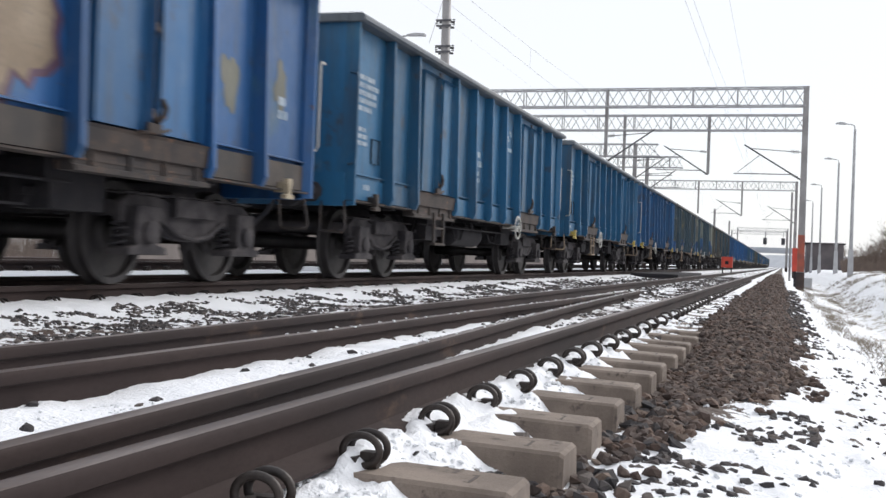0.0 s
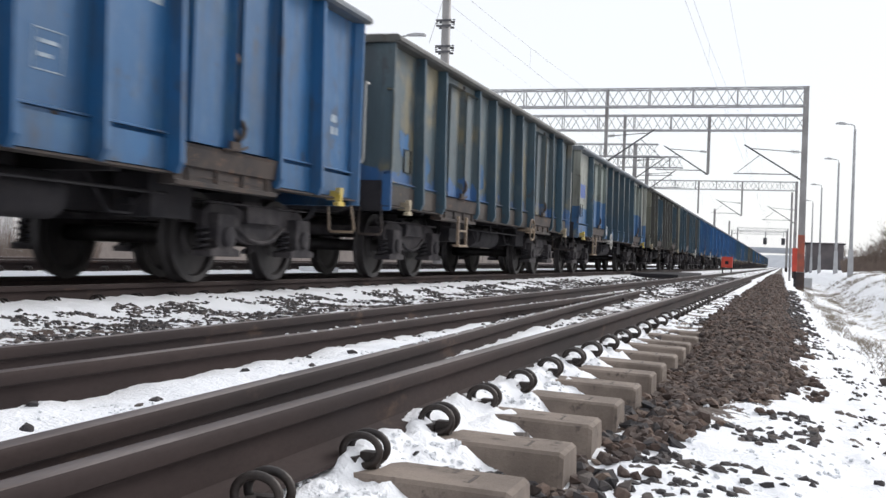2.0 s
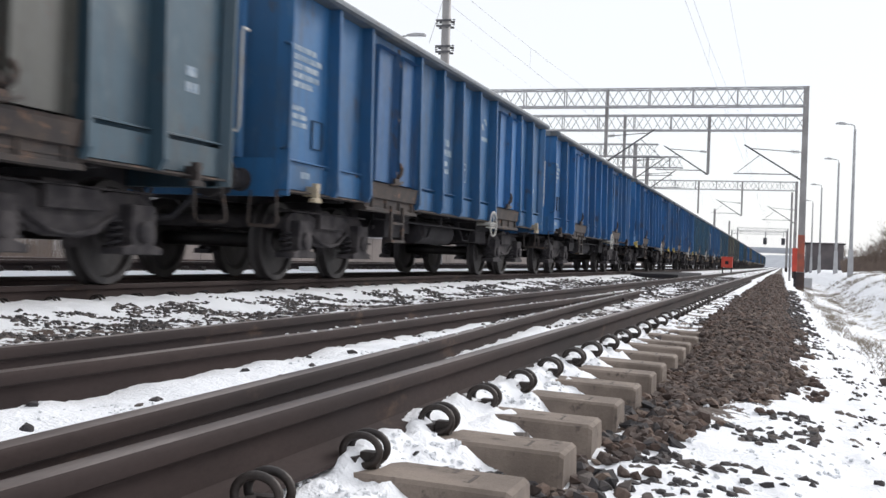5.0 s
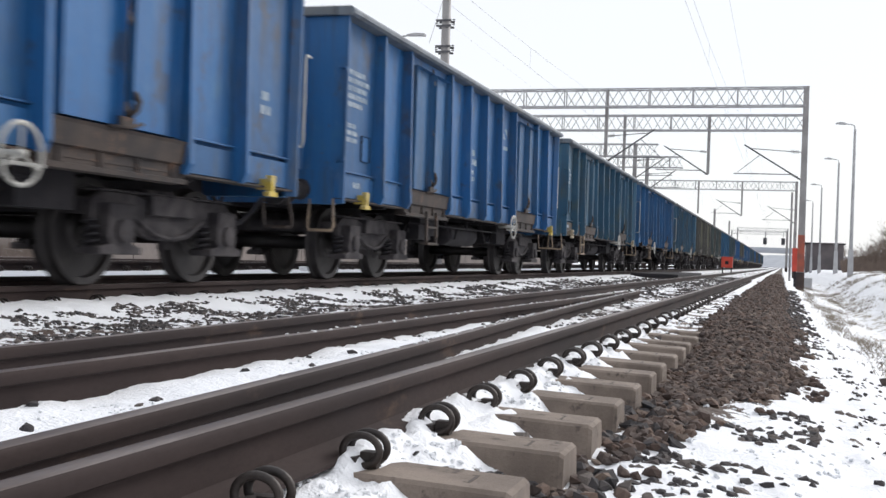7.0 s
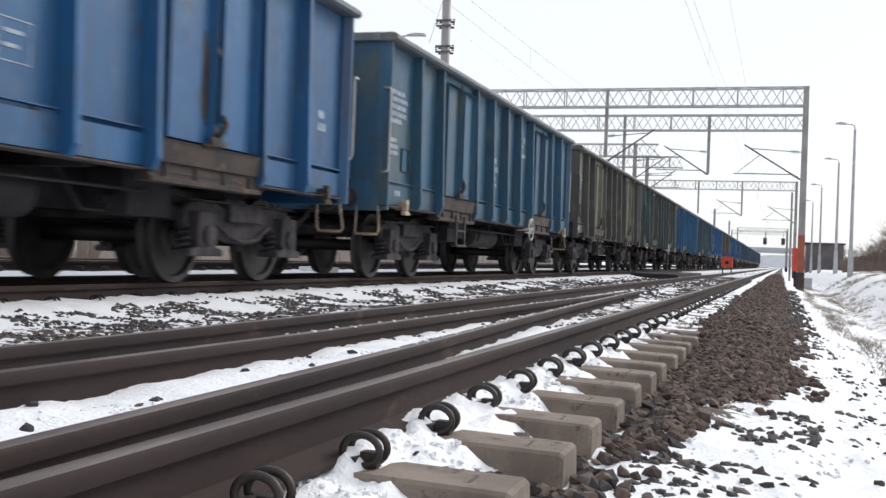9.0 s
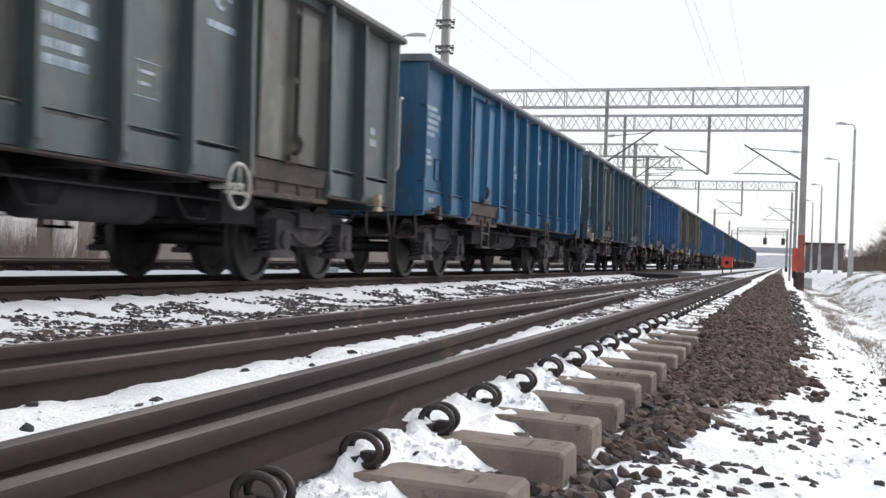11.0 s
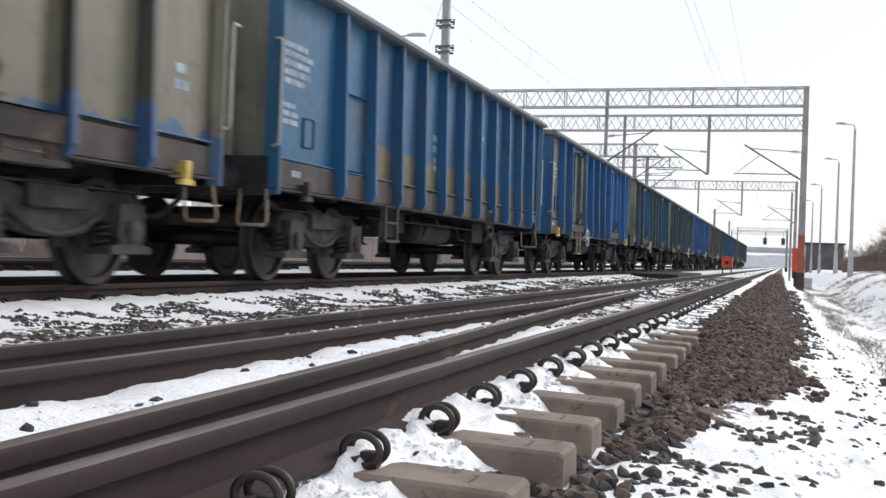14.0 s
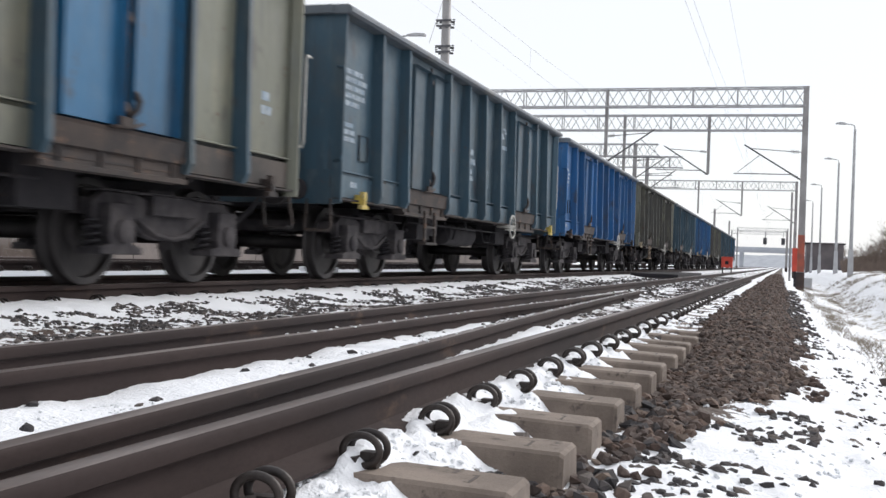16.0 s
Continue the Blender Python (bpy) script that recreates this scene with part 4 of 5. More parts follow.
    hgt = calc(n, l, "ADD", calc(n, l, "MULTIPLY", calc(n, l, "SUBTRACT", 1.0, shown), 0.5), calc(n, l, "ADD", calc(n, l, "ADD", calc(n, l, "MULTIPLY", grain(n, l, vec, 70.0, 3.0), 0.3), calc(n, l, "MULTIPLY", grain(n, l, vec, 16.0, 3.0), 0.45)), calc(n, l, "MULTIPLY", calc(n, l, "SUBTRACT", 1.0, stones.outputs["Distance"]), calc(n, l, "MULTIPLY", shown, 0.5))))
    bump(n, l, bsdf, hgt, 0.8, 0.03)
    return m


make_ground()

# ---- rails ----
RAIL_OUT = ((-0.075, -0.172), (-0.075, -0.160), (-0.020, -0.140), (-0.0085, -0.128), (-0.0085, -0.052), (-0.034, -0.041), (-0.036, -0.030), (-0.0355, -0.014), (-0.0325, -0.006), (-0.026, -0.002), (-0.012, 0.0),
            (0.012, 0.0), (0.026, -0.002), (0.0325, -0.006), (0.0355, -0.014), (0.036, -0.030), (0.034, -0.041), (0.0085, -0.052), (0.0085, -0.128), (0.020, -0.140), (0.075, -0.160), (0.075, -0.172))


def rail(name, path, z, label, tall=1.0):
    """A flat-bottomed rail along path, a list of (x, y)."""
    k = len(RAIL_OUT)
    verts = [(x + u, y, z + v * tall) for x, y in path for u, v in RAIL_OUT]
    faces, mats = [], []
    for j in range(len(path) - 1):
        for i in range(k):
            faces.append((j * k + i, (j + 1) * k + i, (j + 1) * k + (i + 1) % k, j * k + (i + 1) % k))
            mats.append(1 if 9 <= i <= 11 else 0)
    faces += [tuple(range(k)), tuple(reversed(range((len(path) - 1) * k, len(path) * k)))]
    mats += [0, 0]
    me = raw(name, verts, faces, RAIL_SIDE, RAIL_TOP)
    me.polygons.foreach_set("material_index", mats)
    bm = bmesh.new()
    bm.from_mesh(me)
    bmesh.ops.recalc_face_normals(bm, faces=bm.faces)
    for f in bm.faces:
        f.smooth = len(f.verts) == 4
    for e in bm.edges:
        e.smooth = len(e.link_faces) == 2 and e.calc_face_angle(0) < 0.75
    bm.to_mesh(me)
    bm.free()
    return tagged(new(name, me), label, "rail", "rails of the line", "structure")


FAR = [-60, 0, 4, 8, 12, 20, 40, 80, 150, 300, 600]
NEAR_X = -1.169
for x, z, words in ((NEAR_X, 0.0, "brown steel running rail with dull worn head"), (NEAR_X - 1.507, 0.0, "brown steel running rail with dull worn head"),
                    (TRAIN_X + 0.7535, RAIL_Z, "brown steel rail under the freight train"), (TRAIN_X - 0.7535, RAIL_Z, "brown steel rail under the freight train"),
                    (-10.22, 0.10, "brown steel rail of the far track"), (-11.73, 0.10, "brown steel rail of the far track")):
    rail("rail", [(x, y) for y in FAR], z, words)
rail("guard_rail", [(-1.38, -6.0), (-1.418, 1.7), (-1.438, 2.3), (-1.468, 3.1), (-1.53, 4.73), (-1.63, 6.8), (-1.715, 9.1), (-1.80, 11.8), (-1.885, 15.2)], -0.006, "rusty guard rail bent in to a blunt end")
rail("guard_rail", [(-2.30, -6.0), (-2.22, 2.7), (-2.165, 4.5), (-2.09, 8.5), (-2.03, 10.7), (-1.985, 13.0), (-1.965, 14.6)], -0.006, "rusty guard rail bent in beside its twin")

# ---- sleepers and rail clips of the near track ----
SLEEPER_0, SLEEPER_STEP = 2.732, 0.6103


def sleeper_mesh():
    bm = B()
    half, c = 1.302, 0.0
    out = [(-0.145, -0.21), (0.145, -0.21), (0.112, -0.010), (0.101, 0.0), (-0.101, 0.0), (-0.112, -0.010)]
    sect = [(-half, 0.96, 0.0), (-half + 0.014, 1.0, 0.0), (-0.9, 1.0, 0.012), (-0.35, 0.85, -0.03), (0.35, 0.85, -0.03), (0.9, 1.0, 0.012), (half - 0.014, 1.0, 0.0), (half, 0.96, 0.0)]
    rings = [[bm.verts.new((x, u * w, v + dz - (0.010 if abs(x) == half and v > -0.1 else 0.0))) for u, v in out] for x, w, dz in sect]
    for a, b in zip(rings, rings[1:]):
        for i in range(len(out)):
            bm.faces.new((a[i], b[i], b[(i + 1) % len(out)], a[(i + 1) % len(out)]))
    bm.faces.new(rings[0]), bm.faces.new(rings[-1][::-1])
    bmesh.ops.recalc_face_normals(bm, faces=bm.faces)
    # pressed marks near the end, as bars
    return bm


def clip_mesh():
    """A sprung steel clip: two open rings side by side, joined over the rail foot."""
    bm = B()
    for dy in (-0.030, 0.030):
        pts = [(0.125 + 0.052 * math.cos(t), dy, 0.027 + 0.041 * math.sin(t)) for t in np.linspace(-1.5, math.pi + 0.55, 18)]
        tube(bm, pts, 0.0105, 7)
    tube(bm, [(0.165, -0.030, -0.002), (0.15, -0.02, -0.012), (0.15, 0.02, -0.012), (0.165, 0.030, -0.002)], 0.0105, 6)
    box(bm, 0.078, 0.118, -0.05, 0.05, -0.012, 0.012)
    box(bm, 0.118, 0.165, -0.018, 0.018, -0.03, 0.022)
    return bm


def make_sleepers():
    me = mesh_of("concrete_sleeper", sleeper_mesh(), CONCRETE)
    clip = mesh_of("rail_clip", clip_mesh(), CLIP)
    plate = mesh_of("pressed_mark", box(box(box(box(B(), 1.09, 1.10, -0.05, 0.05, 0.0, 0.004), 1.17, 1.18, -0.05, 0.05, 0, 0.004), 1.10, 1.17, -0.05, -0.042, 0, 0.004), 1.10, 1.17, 0.042, 0.05, 0, 0.004), PRESSED)
    cx = NEAR_X - 0.7535
    rng = random.Random(8)
    for k in range(-24, 150):
        y = SLEEPER_0 + SLEEPER_STEP * k
        s = tagged(new("concrete_sleeper", me), "weathered brown grey concrete sleeper in snow", "railway sleeper", "sleepers of the near track")
        s.matrix_basis = pose(cx + rng.uniform(-0.012, 0.012), y, -0.192 + rng.uniform(-0.006, 0.004), 0, 0, rng.uniform(-0.5, 0.5))
        if -7 < k < 60:
            for x, turn in ((0.7535, 0), (-0.7535, 180)):
                o = new("rail_clip", clip)
                tagged(o, "black sprung steel rail clip")
                o.parent = s
                o.matrix_local = pose(x, -0.022, 0.033, 0, 0, turn)
            if -7 < k < 14:
                o = new("pressed_mark", plate)
                o.parent = s


make_sleepers()


def far_track_clips():
    """Sleeper ends and clips of the train's track, seen along the foot of its near rail."""
    me = mesh_of("concrete_sleeper", sleeper_mesh(), CONCRETE)
    clip = mesh_of("rail_clip", clip_mesh(), CLIP)
    for cx, z, count in ((TRAIN_X, RAIL_Z - 0.192, 90), (-10.975, 0.10 - 0.192, 60)):
        for k in range(count):
            s = tagged(new("concrete_sleeper", me), "brown grey concrete sleeper half hidden by snow", "railway sleeper", "sleepers of the further tracks")
            s.matrix_basis = pose(cx, 5.0 + 0.6 * k, z)
            if k < 45:
                for x, turn in ((0.7535, 0), (-0.7535, 180)):
                    o = new("rail_clip", clip)
                    o.parent = s
                    o.matrix_local = pose(x, 0, 0.035, 0, 0, turn)


far_track_clips()


# ---- loose ballast stones ----
def stone_shapes(rng, count):
    """Angular broken stones on an icosahedron's corners."""
    g = (1 + 5 ** 0.5) / 2
    base = np.array([(-1, g, 0), (1, g, 0), (-1, -g, 0), (1, -g, 0), (0, -1, g), (0, 1, g), (0, -1, -g), (0, 1, -g), (g, 0, -1), (g, 0, 1), (-g, 0, -1), (-g, 0, 1)]) / math.hypot(1, g)
    return [base * rng.uniform(0.62, 1.18, (12, 1)) * np.array([1.0, rng.uniform(0.6, 0.95), rng.uniform(0.45, 0.8)]) for _ in range(count)]


ICO = ((0, 11, 5), (0, 5, 1), (0, 1, 7), (0, 7, 10), (0, 10, 11), (1, 5, 9), (5, 11, 4), (11, 10, 2), (10, 7, 6), (7, 1, 8), (3, 9, 4), (3, 4, 2), (3, 2, 6), (3, 6, 8), (3, 8, 9), (4, 9, 5), (2, 4, 11), (6, 2, 10), (8, 6, 7), (9, 8, 1))


# how far from the track the bare shoulder reaches, along the line
EDGE_Y = (2.4, 3.4, 4.4, 5.2, 6.0, 7.3, 9.0, 12.0, 40.0, 90.0)
EDGE_X = (-0.60, -0.53, -0.46, -0.40, -0.12, 0.07, 0.12, 0.10, 0.04, 0.0)


def stones(name, label, patches, seed, material, slanted=False):
    """patches: (x0, x1, y0, y1, stones to the square metre, size, how much of it lies clear of the snow, patchiness)."""
    rng = np.random.default_rng(seed)
    kinds = stone_shapes(rng, 24)
    verts, faces = [], []
    for x0, x1, y0, y1, dense, size, clear, patchy in patches:
        for _ in range(int((x1 - x0) * (y1 - y0) * dense)):
            x, y = rng.uniform(x0, x1) + rng.normal(0, 0.055), rng.uniform(y0, y1) + rng.normal(0, 0.12)
            if patchy and noise.noise(Vector((x * 2.2, y * 1.5, seed))) + 0.5 * noise.noise(Vector((x * 7, y * 6, seed))) < patchy - 0.5:
                continue
            if -1.2 < x < -0.58 and y < 9 and abs((y - 2.732) / 0.6103 - round((y - 2.732) / 0.6103)) * 0.6103 < 0.15:
                continue
            if slanted:
                edge = float(np.interp(y, EDGE_Y, EDGE_X))
                clump = 0.20 * noise.noise(Vector((x * 2.5, y * 1.4, 2.0))) + 0.20 * noise.noise(Vector((x * 6.0, y * 4.0, 4.0)))
                if x > edge + clump + abs(rng.normal(0, 0.07)) - 0.03:
                    continue
            r = size * rng.uniform(0.55, 1.25)
            turn = np.array(Euler(rng.uniform(-0.6, 0.6, 2).tolist() + [rng.uniform(0, 6.28)]).to_matrix())
            p = kinds[rng.integers(24)] @ turn.T * r + np.array([x, y, rough_lie(x, y) + r * (clear - 0.45)])
            k = len(verts)
            verts += p.tolist()
            faces += [(a + k, b + k, c + k) for a, b, c in ICO]
    return tagged(new(name, raw(name, verts, faces, material)), label, "snow" if material is SNOW else "ballast", kind="stuff")


stones("ballast_shoulder", "brown broken ballast stones on the shoulder", [
    (-0.64, 0.30, 2.5, 5.0, 900, 0.037, 0.66, 0), (-0.62, 0.34, 5.0, 9.0, 1250, 0.038, 0.68, 0), (-0.62, 0.30, 9.0, 16.0, 800, 0.040, 0.64, 0), (-0.66, 0.14, 16.0, 34.0, 420, 0.044, 0.58, 0), (-0.66, 0.08, 34.0, 80.0, 120, 0.058, 0.52, 0),
    ], 3, STONE, True)
stones("ballast_at_sleepers", "dark grey broken ballast stones between snow and sleepers", [
    (-0.68, -0.46, 2.4, 5.6, 500, 0.042, 0.64, 0.40), (-0.84, -0.62, 2.4, 7.5, 1000, 0.032, 0.36, 0.44), (-0.98, -0.66, 7.5, 20, 120, 0.030, 0.36, 0.52)], 13, STONE_GREY)
stones("ballast_in_snow", "dark ballast stones lying in the snow", [
    (-0.50, -0.10, 2.6, 4.6, 200, 0.036, 0.24, 0.54), (-0.46, 0.20, 3.9, 6.4, 230, 0.037, 0.28, 0.53), (0.02, 0.50, 6.0, 14.0, 240, 0.031, 0.28, 0.53), (0.38, 1.3, 3.0, 14.0, 90, 0.022, 0.30, 0.5), (0.02, 0.42, 14, 40, 260, 0.038, 0.46, 0.42),
    (-5.1, -2.90, 3.0, 11.0, 800, 0.027, 0.30, 0.50), (-5.1, -2.90, 11.0, 28.0, 330, 0.034, 0.34, 0.48), (-5.0, -2.9, 28, 60, 70, 0.048, 0.42, 0.5),
    (-2.55, -1.28, 8.0, 16.0, 170, 0.026, 0.32, 0.50), (-2.55, -1.28, 16.0, 45.0, 150, 0.032, 0.36, 0.46), (-2.3, -1.5, 2.0, 8.0, 9, 0.030, 0.45, 0)], 5, STONE_GREY)
stones("snow_crumbs", "crumbled white snow beside the rail", [
    (-1.09, -0.86, 2.2, 6.0, 1700, 0.013, 0.36, 0.36), (-1.09, -0.80, 6.0, 11.0, 500, 0.016, 0.36, 0.40), (-2.05, -1.62, 2.2, 7.0, 260, 0.014, 0.30, 0.48), (-0.62, 0.30, 2.8, 6.0, 160, 0.015, 0.34, 0.48)], 21, SNOW)


def rail_flecks():
    """Scraps of snow left on the heads of the guard rails."""
    rng = np.random.default_rng(31)
    kinds, verts, faces = stone_shapes(rng, 8), [], []
    for x0, y0, x1, y1, count in ((-1.50, 4.0, -1.66, 7.4, 34), (-1.66, 7.4, -1.88, 15.0, 60), (-2.17, 4.4, -2.06, 9.5, 46), (-2.06, 9.5, -1.97, 14.4, 40)):
        for _ in range(count):
            t = rng.uniform()
            r = rng.uniform(0.005, 0.013)
            p = kinds[rng.integers(8)] * np.array([r, r * 1.8, r * 0.7]) + np.array([x0 + t * (x1 - x0) + rng.normal(0, 0.012), y0 + t * (y1 - y0), -0.004])
            k = len(verts)
            verts += p.tolist()
            faces += [(a + k, b + k, c + k) for a, b, c in ICO]
    return tagged(new("snow_scraps", raw("snow_scraps", verts, faces, SNOW)), "scraps of snow on the guard rails", "snow", kind="stuff")


rail_flecks()

# ---- gantries over the line ----
def lattice(bm, x0, x1, y, z0, z1, deep=0.5, r=0.017):
    """A box girder of angle bars along x: four chords, upright frames and braces that cross from face to face."""
    n = max(2, round(abs(x1 - x0) / 0.46))
    w = (x1 - x0) / n
    for face, yy in enumerate((y - deep / 2, y + deep / 2)):
        for z in (z0, z1):
            box(bm, x0, x1, yy - 0.030, yy + 0.030, z - 0.030, z + 0.030)
        for i in range(n):
            a, b = x0 + i * w, x0 + (i + 1) * w
            tube(bm, [(a, yy, z0), (b, yy, z1)] if (i + face) % 2 else [(a, yy, z1), (b, yy, z0)], r, 4)
            if i % 4 == 0:
                box(bm, a - 0.024, a + 0.024, yy - 0.02, yy + 0.02, z0, z1)
    m = max(2, round(abs(x1 - x0) / 1.1))
    for i in range(m):
        a, b = x0 + i * (x1 - x0) / m, x0 + (i + 1) * (x1 - x0) / m
        for z in (z0, z1):
            tube(bm, [(a, y - deep / 2, z), (b, y + deep / 2, z)], r * 0.8, 4)
    return bm


def gantry(y, left, right, hangers, base=-0.45, red=False, top=7.93, posts=None):
    g = tagged(new("catenary_gantry"), "grey steel lattice gantry across the tracks", "gantry", "gantries of the line")
    part("girder", lattice(B(), left, right, y, top - 0.80, top - 0.04), GREY_STEEL, g, "lattice girder")
    for x in posts or (left, right):
        bm = B()
        prism(bm, [(x - 0.145, y - 0.145), (x + 0.145, y - 0.145), (x + 0.145, y + 0.145), (x - 0.145, y + 0.145)], "z", base - 0.2, top + 0.02,
              [(x - 0.11, y - 0.11), (x + 0.11, y - 0.11), (x + 0.11, y + 0.11), (x - 0.11, y + 0.11)])
        part("post", bm, MAST_PAINT, g, "grey painted steel post")
        part("footing", bevelled(box(B(), x - 0.165, x + 0.165, y - 0.165, y + 0.165, base - 0.35, base + 0.62), 0.02), FOOT_RUST, g, "dark rusty foot of the post")
        if red and x == right:
            bm = B()
            prism(bm, [(x - 0.146, y - 0.146), (x + 0.146, y - 0.146), (x + 0.146, y + 0.146), (x - 0.146, y + 0.146)], "z", 0.22, 1.75,
                  [(x - 0.141, y - 0.141), (x + 0.141, y - 0.141), (x + 0.141, y + 0.141), (x - 0.141, y + 0.141)])
            part("painted_band", bm, RUSTY_RED, g, "faded red painted band")
    for x, z in hangers:
        bm = box(B(), x - 0.07, x + 0.07, y - 0.07, y + 0.07, z, top - 0.02)
        part("drop_post", bm, MAST_PAINT, g, "hanging drop post")
    return g


def cantilever(x, y, reach, z, parent):
    """A registration arm held from a post: a slanting tube, a stay, a steady arm and insulators."""
    bm = B()
    s = math.copysign(1, reach)
    tube(bm, [(x, y, z - 0.9), (x + reach, y, z + 0.55)], 0.035, 6)
    tube(bm, [(x, y, z + 0.25), (x + reach * 0.9, y, z + 0.40)], 0.018, 5)
    tube(bm, [(x + reach * 0.15, y, z - 0.68), (x + reach * 1.18, y, z - 0.66)], 0.022, 5)
    tube(bm, [(x + reach * 0.72, y, z + 0.13), (x + reach * 1.12, y, z - 0.62)], 0.012, 4)
    for a, b in (((x, z - 0.9), (x + reach * 0.18, z - 0.64)), ((x, z + 0.25), (x + reach * 0.2, z + 0.28))):
        for k in range(5):
            t = 0.3 + 0.14 * k
            p = (a[0] + t * (b[0] - a[0]), y, a[1] + t * (b[1] - a[1]))
            tube(bm, [(p[0] - 0.012 * s, y, p[2]), (p[0] + 0.012 * s, y, p[2])], 0.065, 8)
    return part("cantilever_arm", bm, WIRE, parent, "dark catenary arm with insulators")


FOOT_RUST = surface("post_foot_rust", (0.060, 0.036, 0.030), (0.035, 0.026, 0.025), 3.0, 0.8, 0, 30, 0.3, 0.004)
RUSTY_RED = surface("post_faded_red", (0.36, 0.085, 0.05), (0.22, 0.075, 0.055), 3.0, 0.7, 0, 30, 0.2, 0.004)
LEFT_END = -20.5
g1 = gantry(47.54, LEFT_END, 0.71, [(-7.58, 4.95)], -0.42, True)
cantilever(0.60, 47.54, -2.3, 4.95, g1)
cantilever(-7.58, 47.54, 2.1, 5.6, g1)
g2 = gantry(56.1, LEFT_END, 0.84, [(-3.75, 4.95), (-7.99, 4.95)], -0.42)
cantilever(-3.75, 56.1, -2.2, 5.8, g2)
g3 = gantry(69.8, -28.0, -7.78, [], -0.3, posts=(-28.0, -9.22))
cantilever(-9.22, 69.8, 2.0, 6.6, g3)
g4 = gantry(78.0, -28.0, -6.95, [], -0.3, posts=(-28.0, -9.43))
cantilever(-9.43, 78.0, 2.0, 6.4, g4)
g5 = gantry(100.15, LEFT_END, 0.95, [(-3.65, 4.85), (-7.44, 4.95)], -0.35)
cantilever(-3.65, 100.15, -2.2, 5.7, g5)
cantilever(0.85, 100.15, -2.3, 5.2, g5)
gantry(222.0, -8.7, 0.75, [], -0.3)
gantry(238.0, -10.5, 0.60, [(-3.6, 5.0)], -0.3)


def signal_head(x, y, z, facing=-1):
    """A railway signal seen from its front: black shield, three hooded lenses, a bracket to the girder."""
    g = tagged(new("railway_signal"), "black shielded colour light signal under the gantry", "railway signal", "signals on the far gantry")
    part("shield", bevelled(box(B(), x - 0.36, x + 0.36, y - 0.02, y + 0.02, z - 0.62, z + 0.66), 0.015), WIRE, g, "black signal shield")
    for k in (-0.38, 0.0, 0.38):
        part("lens_hood", tube(B(), [(x, y + facing * 0.02, z + k), (x, y + facing * 0.22, z + k)], 0.13, 12), UNDER, g)
    part("bracket", box(B(), x - 0.05, x + 0.05, y + 0.021, y + 0.10, z - 0.9, 7.2), GREY_STEEL, g, "grey steel bracket")


signal_head(-3.45, 221.6, 5.35)
signal_head(-0.05, 221.6, 5.35)


# ---- lamps, mast and wires ----
def street_lamp(x, y, z0, top, reach):
    g = tagged(new("street_lamp"), "pale grey concrete street lamp on the snowy bank", "street lamp", "lamps along the line")
    part("pole", tube(B(), [(x, y, z0 - 0.4), (x, y, top - 0.25)], 0.105, 12, ends=0.062), POLE_CONCRETE, g, "tapered pale pole")
    part("base", bevelled(prism(B(), [(x - 0.155, y - 0.155), (x + 0.155, y - 0.155), (x + 0.155, y + 0.155), (x - 0.155, y + 0.155)], "z", z0 - 0.45, z0 + 1.35,
         [(x - 0.12, y - 0.12), (x + 0.12, y - 0.12), (x + 0.12, y + 0.12), (x - 0.12, y + 0.12)]), 0.02), POLE_CONCRETE, g, "thicker concrete base")
    part("arm", tube(B(), [(x, y, top - 0.26), (x + reach * 0.04, y, top - 0.06), (x + reach * 0.18, y, top), (x + reach * 0.6, y, top + 0.05)], 0.03, 8), GREY_STEEL, g)
    a, b = sorted((x + reach * 0.55, x + reach * 1.15))
    part("lamp_head", bevelled(prism(B(), [(a, top + 0.03), (b, top + 0.0), (b, top + 0.10), ((a + b) / 2, top + 0.14), (a, top + 0.09)], "y", y - 0.11, y + 0.11), 0.02), GREY_STEEL, g, "flat grey lamp head")


for x, y, z0, top in ((3.39, 60.7, 0.10, 8.0), (3.50, 80.1, 0.30, 8.0), (3.18, 104.7, 0.27, 8.0), (3.05, 129.6, 0.30, 8.0)):
    street_lamp(x, y, z0, top, -0.85)
street_lamp(-15.0, 40.0, -0.3, 8.86, 1.25)
street_lamp(-16.5, 74.0, -0.3, 8.90, 1.15)

MAST = (-11.46, 36.0)


def mast():
    x, y = MAST
    g = tagged(new("line_mast"), "grey tubular steel mast with insulators behind the train", "mast")
    part("pole", tube(B(), [(x, y, -0.6), (x, y, 10.8)], 0.17, 14, ends=0.15), MAST_PAINT, g, "grey tubular pole")
    for z in (8.52, 7.62):
        bm = B()
        for dz in (0.0, -0.19):
            box(bm, x - 0.30, x + 0.24, y - 0.19, y - 0.15, z + dz - 0.035, z + dz + 0.035)
            box(bm, x - 0.30, x + 0.24, y + 0.15, y + 0.19, z + dz - 0.035, z + dz + 0.035)
        part("clamp", bm, WIRE, g, "dark bolted clamp")
        bm = B()
        for dx in (-0.33, 0.27):
            for k in range(4):
                tube(bm, [(x + dx, y, z + 0.06 - 0.06 * k), (x + dx, y, z + 0.04 - 0.06 * k)], 0.055, 8)
        part("insulator", bm, UNDER, g, "ribbed insulators")
    part("stay", tube(B(), [(x - 0.1, y, 9.4), (x - 0.5, y - 0.3, 7.7)], 0.009, 5), WIRE_PALE, g)


mast()


def wire(name, pts, r, label):
    return thing(name, tube(B(), pts, r, 4), WIRE_PALE, label, "wire", "overhead wires")


